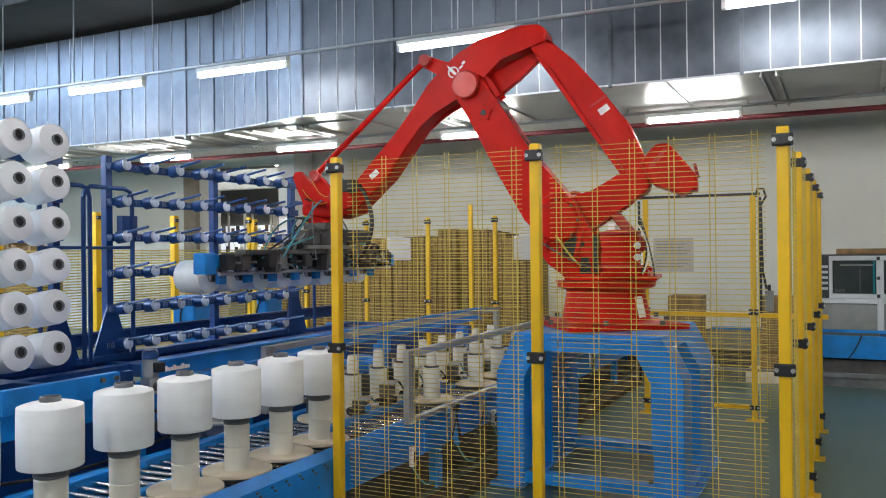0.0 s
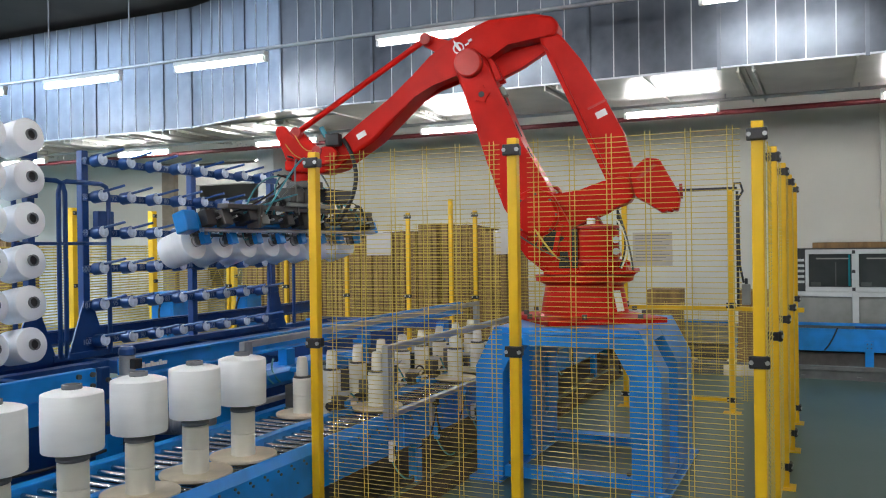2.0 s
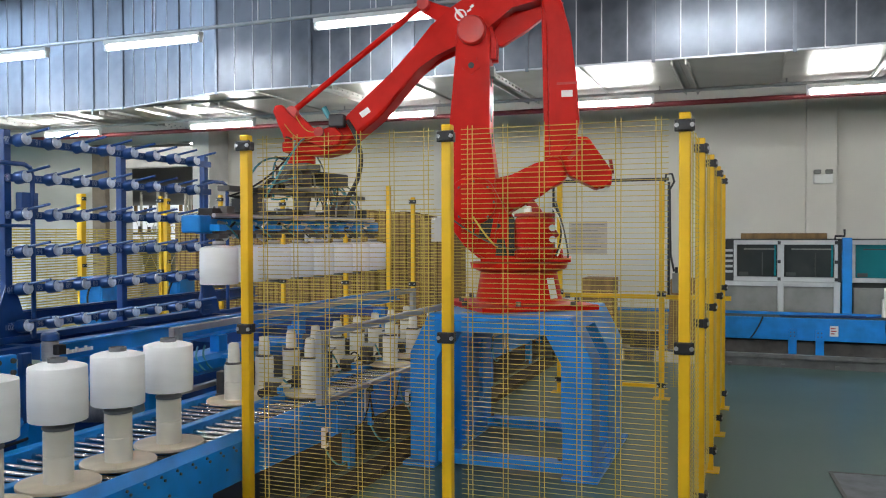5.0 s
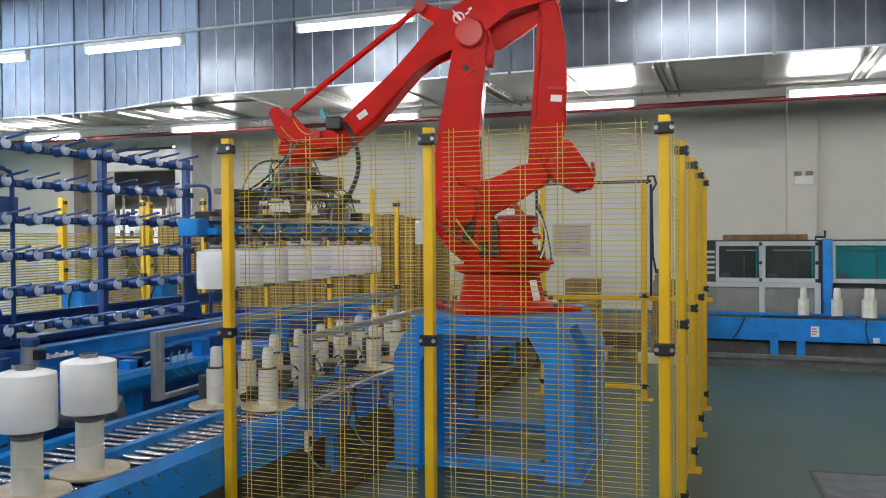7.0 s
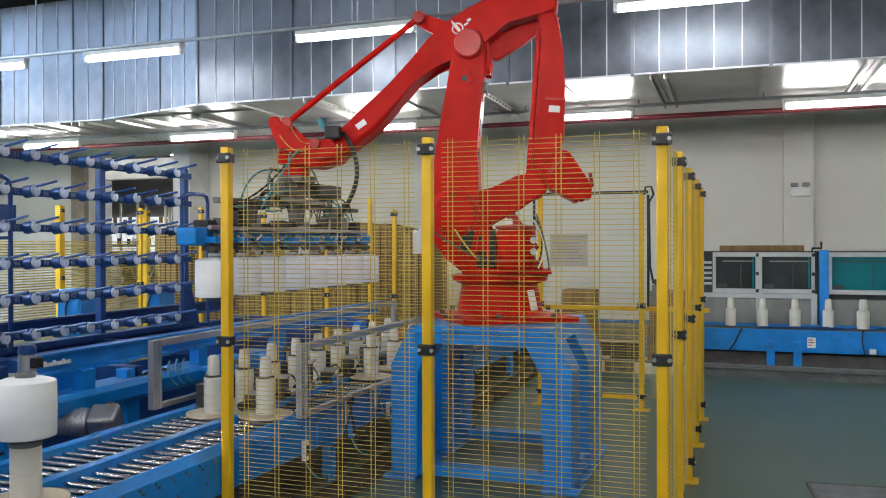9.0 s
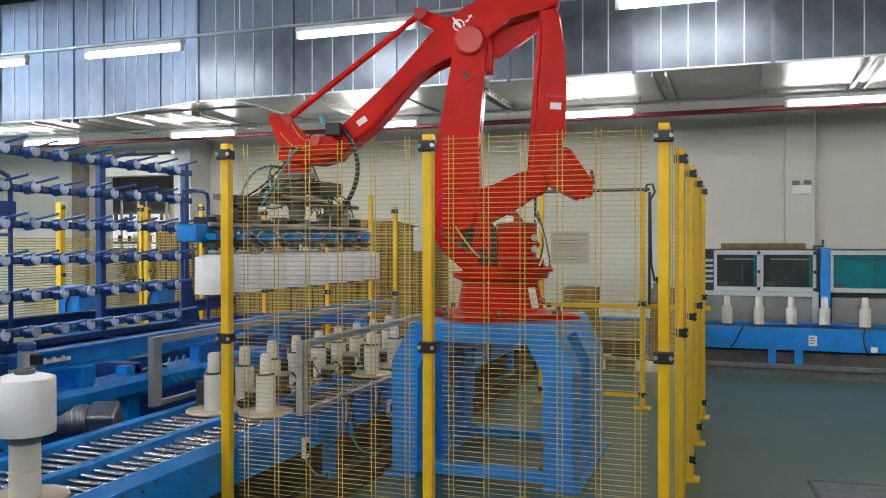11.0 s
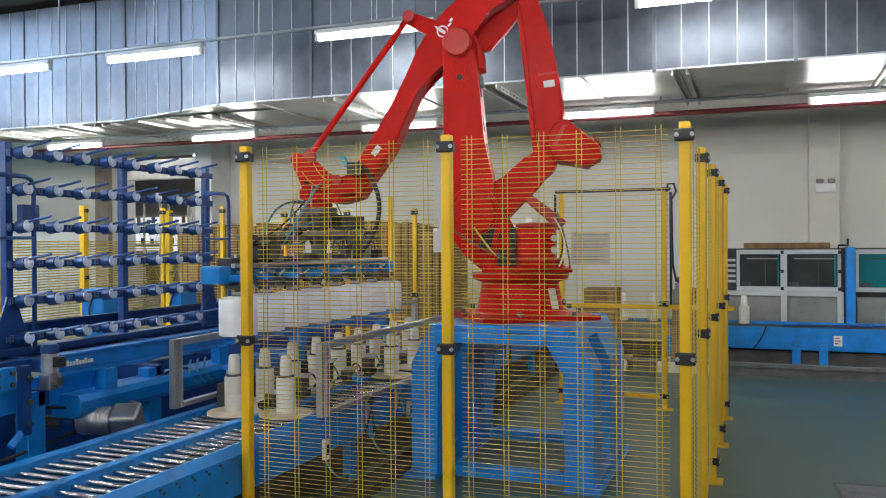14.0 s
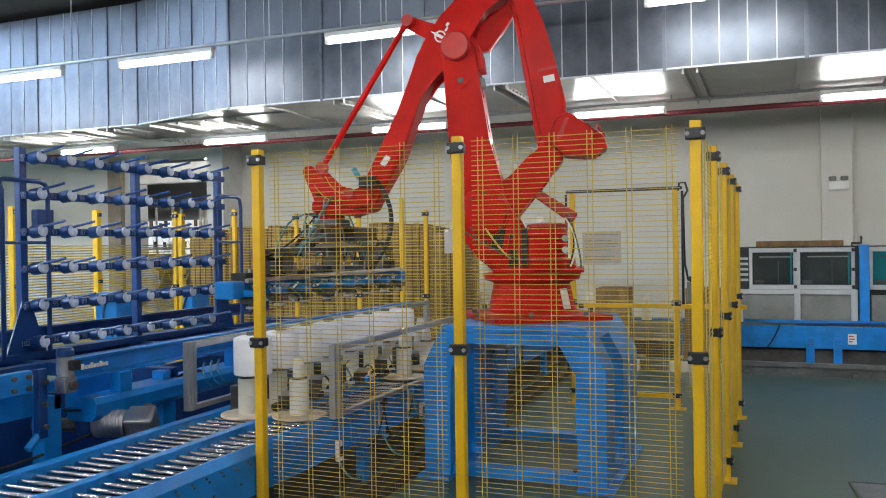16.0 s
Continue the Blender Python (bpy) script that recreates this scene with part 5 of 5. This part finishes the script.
hatch = thing("floor_hatch", "dark worn steel hatch plate lying on the green floor", "hatch", pose(0.372, 5.60, 0, 0, 0, 4))
part("plate", box(B(), 0.02, 1.5, -1.3, -0.02, 0.001, 0.012, 0.003), HATCHM, hatch)
for x0, x1, y0, y1 in ((0, 1.52, -0.019, 0), (0, 0.019, -1.3, -0.0195)):
    part("edge_angle", box(B(), x0, x1, y0, y1, 0.001, 0.014), DARKSTEEL, hatch)

rnd = random.Random(11)
for k in range(9):
    b = thing("yarn_carton", "pale stacked carton beside the creels in the next hall", "carton", pose(-17.5 + 0.95 * k, 14.6 + rnd.uniform(-0.5, 0.4), 0, 0, 0, rnd.uniform(-12, 12)), group="next hall cartons")
    h = rnd.uniform(0.5, 1.25)
    part("box_body", box(B(), -0.3, 0.3, -0.22, 0.22, 0.002, h, 0.008), (CARD, WHITE, GREYP, PAPER)[k % 4], b)
    part("lid", box(B(), -0.31, 0.31, -0.23, 0.23, h + 0.001, h + 0.07, 0.008), (CARD, PAPER, SKY, PAPER)[k % 4], b)

for x, y, h, w in ((-7.6, 8.0, 0.98, 0.15), (-6.42, 8.05, 1.05, 0.07)):
    c = thing("blue_cabinet", "light blue steel drive cabinet behind the racks", "cabinet", pose(x, y, 0, 0, 0, 12))
    part("body", box(B(), -w, w, -0.2, 0.2, 0.06, h, 0.012), SKY, c)
    part("plinth", box(B(), -w + 0.02, w - 0.02, -0.18, 0.18, 0, 0.058), DARKSTEEL, c)
    part("door", box(B(), -w + 0.02, w - 0.02, -0.212, -0.2005, 0.10, h - 0.06, 0.004), SKY, c)
    part("hose", pipe_path(B(), arc((w * 0.3, -0.22, h - 0.05), (w * 0.6, -0.22, 0.45), 0.09, side=(-1, -0.2, 0)), 0.012), BLACK, c)

# sensor brackets with loose cables along the outer side of the line
rnd = random.Random(23)
for k in range(7):
    y = 4.75 + 0.55 * k + rnd.uniform(-0.08, 0.08)
    s = thing("sensor_bracket", "small sensor on a steel bracket with loose cables", "sensor", pose(-2.436, y, 0.40), group="sensor brackets")
    part("bracket", slab(B(), [(0.0, -0.06), (0.012, -0.06), (0.012, 0.115), (0.05, 0.125), (0.05, 0.135), (0.0, 0.127)], -0.02, 0.02), ALU, s)
    part("sensor_head", box(B(), 0.013, 0.05, -0.018, 0.018, 0.07, 0.115, 0.004), (BLACK, SKY, DARKSTEEL)[k % 3], s)
    part("cable", pipe_path(B(), arc((0.03, 0.0, 0.07), (0.02, rnd.uniform(0.12, 0.3), -0.14), rnd.uniform(0.05, 0.12), side=(0.1, -0.5, -1)), 0.006), (BLACK, HOSE)[k % 2], s)
    part("cable", pipe_path(B(), arc((0.03, 0.01, 0.07), (0.01, rnd.uniform(-0.25, -0.1), -0.16), rnd.uniform(0.03, 0.09), side=(0.1, 0.4, -1)), 0.005), BLACK, s)


# ---- movement ----
def ease(rows, t):
    """Value at t between rows of (t, values...), smooth at the rows."""
    if t <= rows[0][0]:
        return rows[0][1:]
    for a, b in zip(rows, rows[1:]):
        if t <= b[0]:
            u = (t - a[0]) / (b[0] - a[0])
            u = u * u * (3 - 2 * u) if len(rows) < 8 else u
            return tuple(p + (q - p) * u for p, q in zip(a[1:], b[1:]))
    return rows[-1][1:]


# flange: seconds, x, y, z
FLANGE = [(0, -3.729, 5.24, 1.734), (0.25, -3.725, 5.24, 1.785), (0.5, -3.72, 5.235, 1.85), (0.75, -3.715, 5.23, 1.92), (1, -3.71, 5.225, 1.97), (1.25, -3.705, 5.223, 1.998),
          (1.5, -3.699, 5.223, 2.006), (2, -3.675, 5.223, 2.008), (2.5, -3.615, 5.223, 2.006), (3, -3.515, 5.223, 2.002), (3.5, -3.408, 5.223, 2.0), (4, -3.315, 5.223, 2.0), (4.5, -3.225, 5.222, 2.0),
          (5.2, -3.105, 5.22, 2.0), (5.8, -3.045, 5.22, 2.0), (6.3, -3.025, 5.22, 2.0), (12.6, -3.025, 5.22, 2.0), (12.9, -3.025, 5.22, 1.99), (13.2, -3.02, 5.22, 1.94),
          (13.6, -3.015, 5.225, 1.85), (14, -3.01, 5.23, 1.765), (14.3, -3.005, 5.235, 1.698), (14.6, -3.005, 5.235, 1.692), (16, -3.005, 5.235, 1.692)]
SWING = [(0, 90), (1.6, 90), (2.0, 72), (2.5, 36), (3.0, 8), (3.3, 0), (4.0, 0), (16, 0), (16.1, 0)]
PITCH = [(0, 0.275), (1.7, 0.275), (3.4, 0.305), (16, 0.305)]
SEAT = [(0, -0.05), (1.5, -0.03), (12.6, -0.028), (14.3, -0.057), (16, -0.057)]
DROP = [(0, 0.0), (14.75, 0.0), (15.15, 1.0), (16, 1.0)]
LINE = [(0, 0.0), (0.55, 0.0), (0.75, -0.03), (2.0, -0.465), (2.15, -0.48), (5.5, -0.48), (5.7, -0.50), (6.5, -0.755), (7.0, -0.87), (8.0, -1.175), (8.15, -1.197), (11.5, -1.197), (11.7, -1.23), (12.0, -1.335), (13.0, -1.66), (13.2, -1.69), (16, -1.69)]
TIMES = sorted(set([i * 0.25 for i in range(17)] + [4.5, 5.2, 5.8, 6.3, 9.0, 12.6, 12.9] + [13 + 0.2 * i for i in range(16)]))


def arm_at(t):
    x, y, z = ease(FLANGE, t)
    z += ease(SEAT, t)[0]
    r = math.hypot(x - AX, y - AY)
    phi = math.atan2(y - AY, x - AX)
    wr, wz = r - 0.24, z + 0.235 - PZ
    dx, dz = wr - SR, wz - SZ
    d = min(math.hypot(dx, dz), L1 + L2 - 0.01)
    a = math.atan2(dz, dx) + math.acos((L1 * L1 + d * d - L2 * L2) / (2 * L1 * d))
    ex, ez = SR + L1 * math.cos(a), SZ + L1 * math.sin(a)
    f = math.atan2(wz - ez, wr - ex)
    return (x, y, z - ease(SEAT, t)[0]), phi, a, f, (ex, ez), (wr, wz)


def motions():
    rows = {k: [] for k in RP}
    grip, swing, held, chk = [], [], [[] for _ in hold], [[] for _ in hold]
    for t in TIMES:
        p, phi, a, f, (ex, ez), (wx, wz) = arm_at(t)
        R = Matrix.Rotation(phi, 4, "Z")

        def at(x, z, ang):
            return R @ Matrix.Translation((x, 0, z)) @ Matrix.Rotation(-ang, 4, "Y")
        rear = f + math.pi - radians(BEND)
        cx, cz = SR + EB * math.cos(rear), SZ + EB * math.sin(rear)
        rows["turret"].append((t, at(0, 0, 0)))
        rows["low"].append((t, at(SR, SZ, a)))
        rows["fore"].append((t, at(ex, ez, f)))
        rows["rl"].append((t, at(cx, cz, a)))
        rows["cr"].append((t, at(SR, SZ, rear)))
        rows["lever"].append((t, at(ex, ez, 0)))
        rodang = math.atan2(wz + 0.18 - ez - 0.238, wx + 0.351 - ex - 0.38)
        rows["rod"].append((t, at(ex + 0.38, ez + 0.238, rodang) @ Matrix.Translation((0, -0.10, 0))))
        rows["wr"].append((t, at(wx, wz, 0)))
        grip.append((t, pose(*p)))
        sw = ease(SWING, t)[0]
        swing.append((t, pose(0, 0, -0.33, 0, sw, 0)))
        pit, dr = ease(PITCH, t)[0], ease(DROP, t)[0]
        for i in range(8):
            yy = (i - 3.5) * pit
            m = pose(p[0], p[1] + yy, p[2] - 0.33, 0, sw, 0)
            low = 0.146 * dr
            held[i].append((t, m @ pose(0.05, 0, -0.36 - low)))
            chk[i].append((t, m))
    for k, ob in RP.items():
        walk(ob, rows[k])
    walk(gripper, grip)
    walk(head, swing)
    for i in range(8):
        walk(hold[i], held[i])
        walk(chucks[i], chk[i])
    for ob, y, z in OUT:
        walk(ob, [(t, pose(LX, y + d, z)) for t, d in LINE])
    walk(GATED, [(t, pose(LX, y, ZC)) for t, y in ((0, 5.01), (0.55, 5.01), (2.1, 4.53), (5.5, 4.53), (6.3, 4.25), (6.5, 4.237), (16, 4.237))])
    for ob, o in TRAIN:
        walk(ob, [(t, pose(x + o, MY, 0.506)) for t, x in ((0, 3.36), (8.0, 0.282), (14.0, -2.03), (14.4, -2.17), (14.8, -2.24), (16, -2.25))])
    for ob, o in EARLY:
        walk(ob, [(t, pose(x + o, MY, 0.506)) for t, x in ((0, -1.71), (1.5, -1.73), (2.5, -1.95), (7, -3.7), (16, -3.7))])


motions()
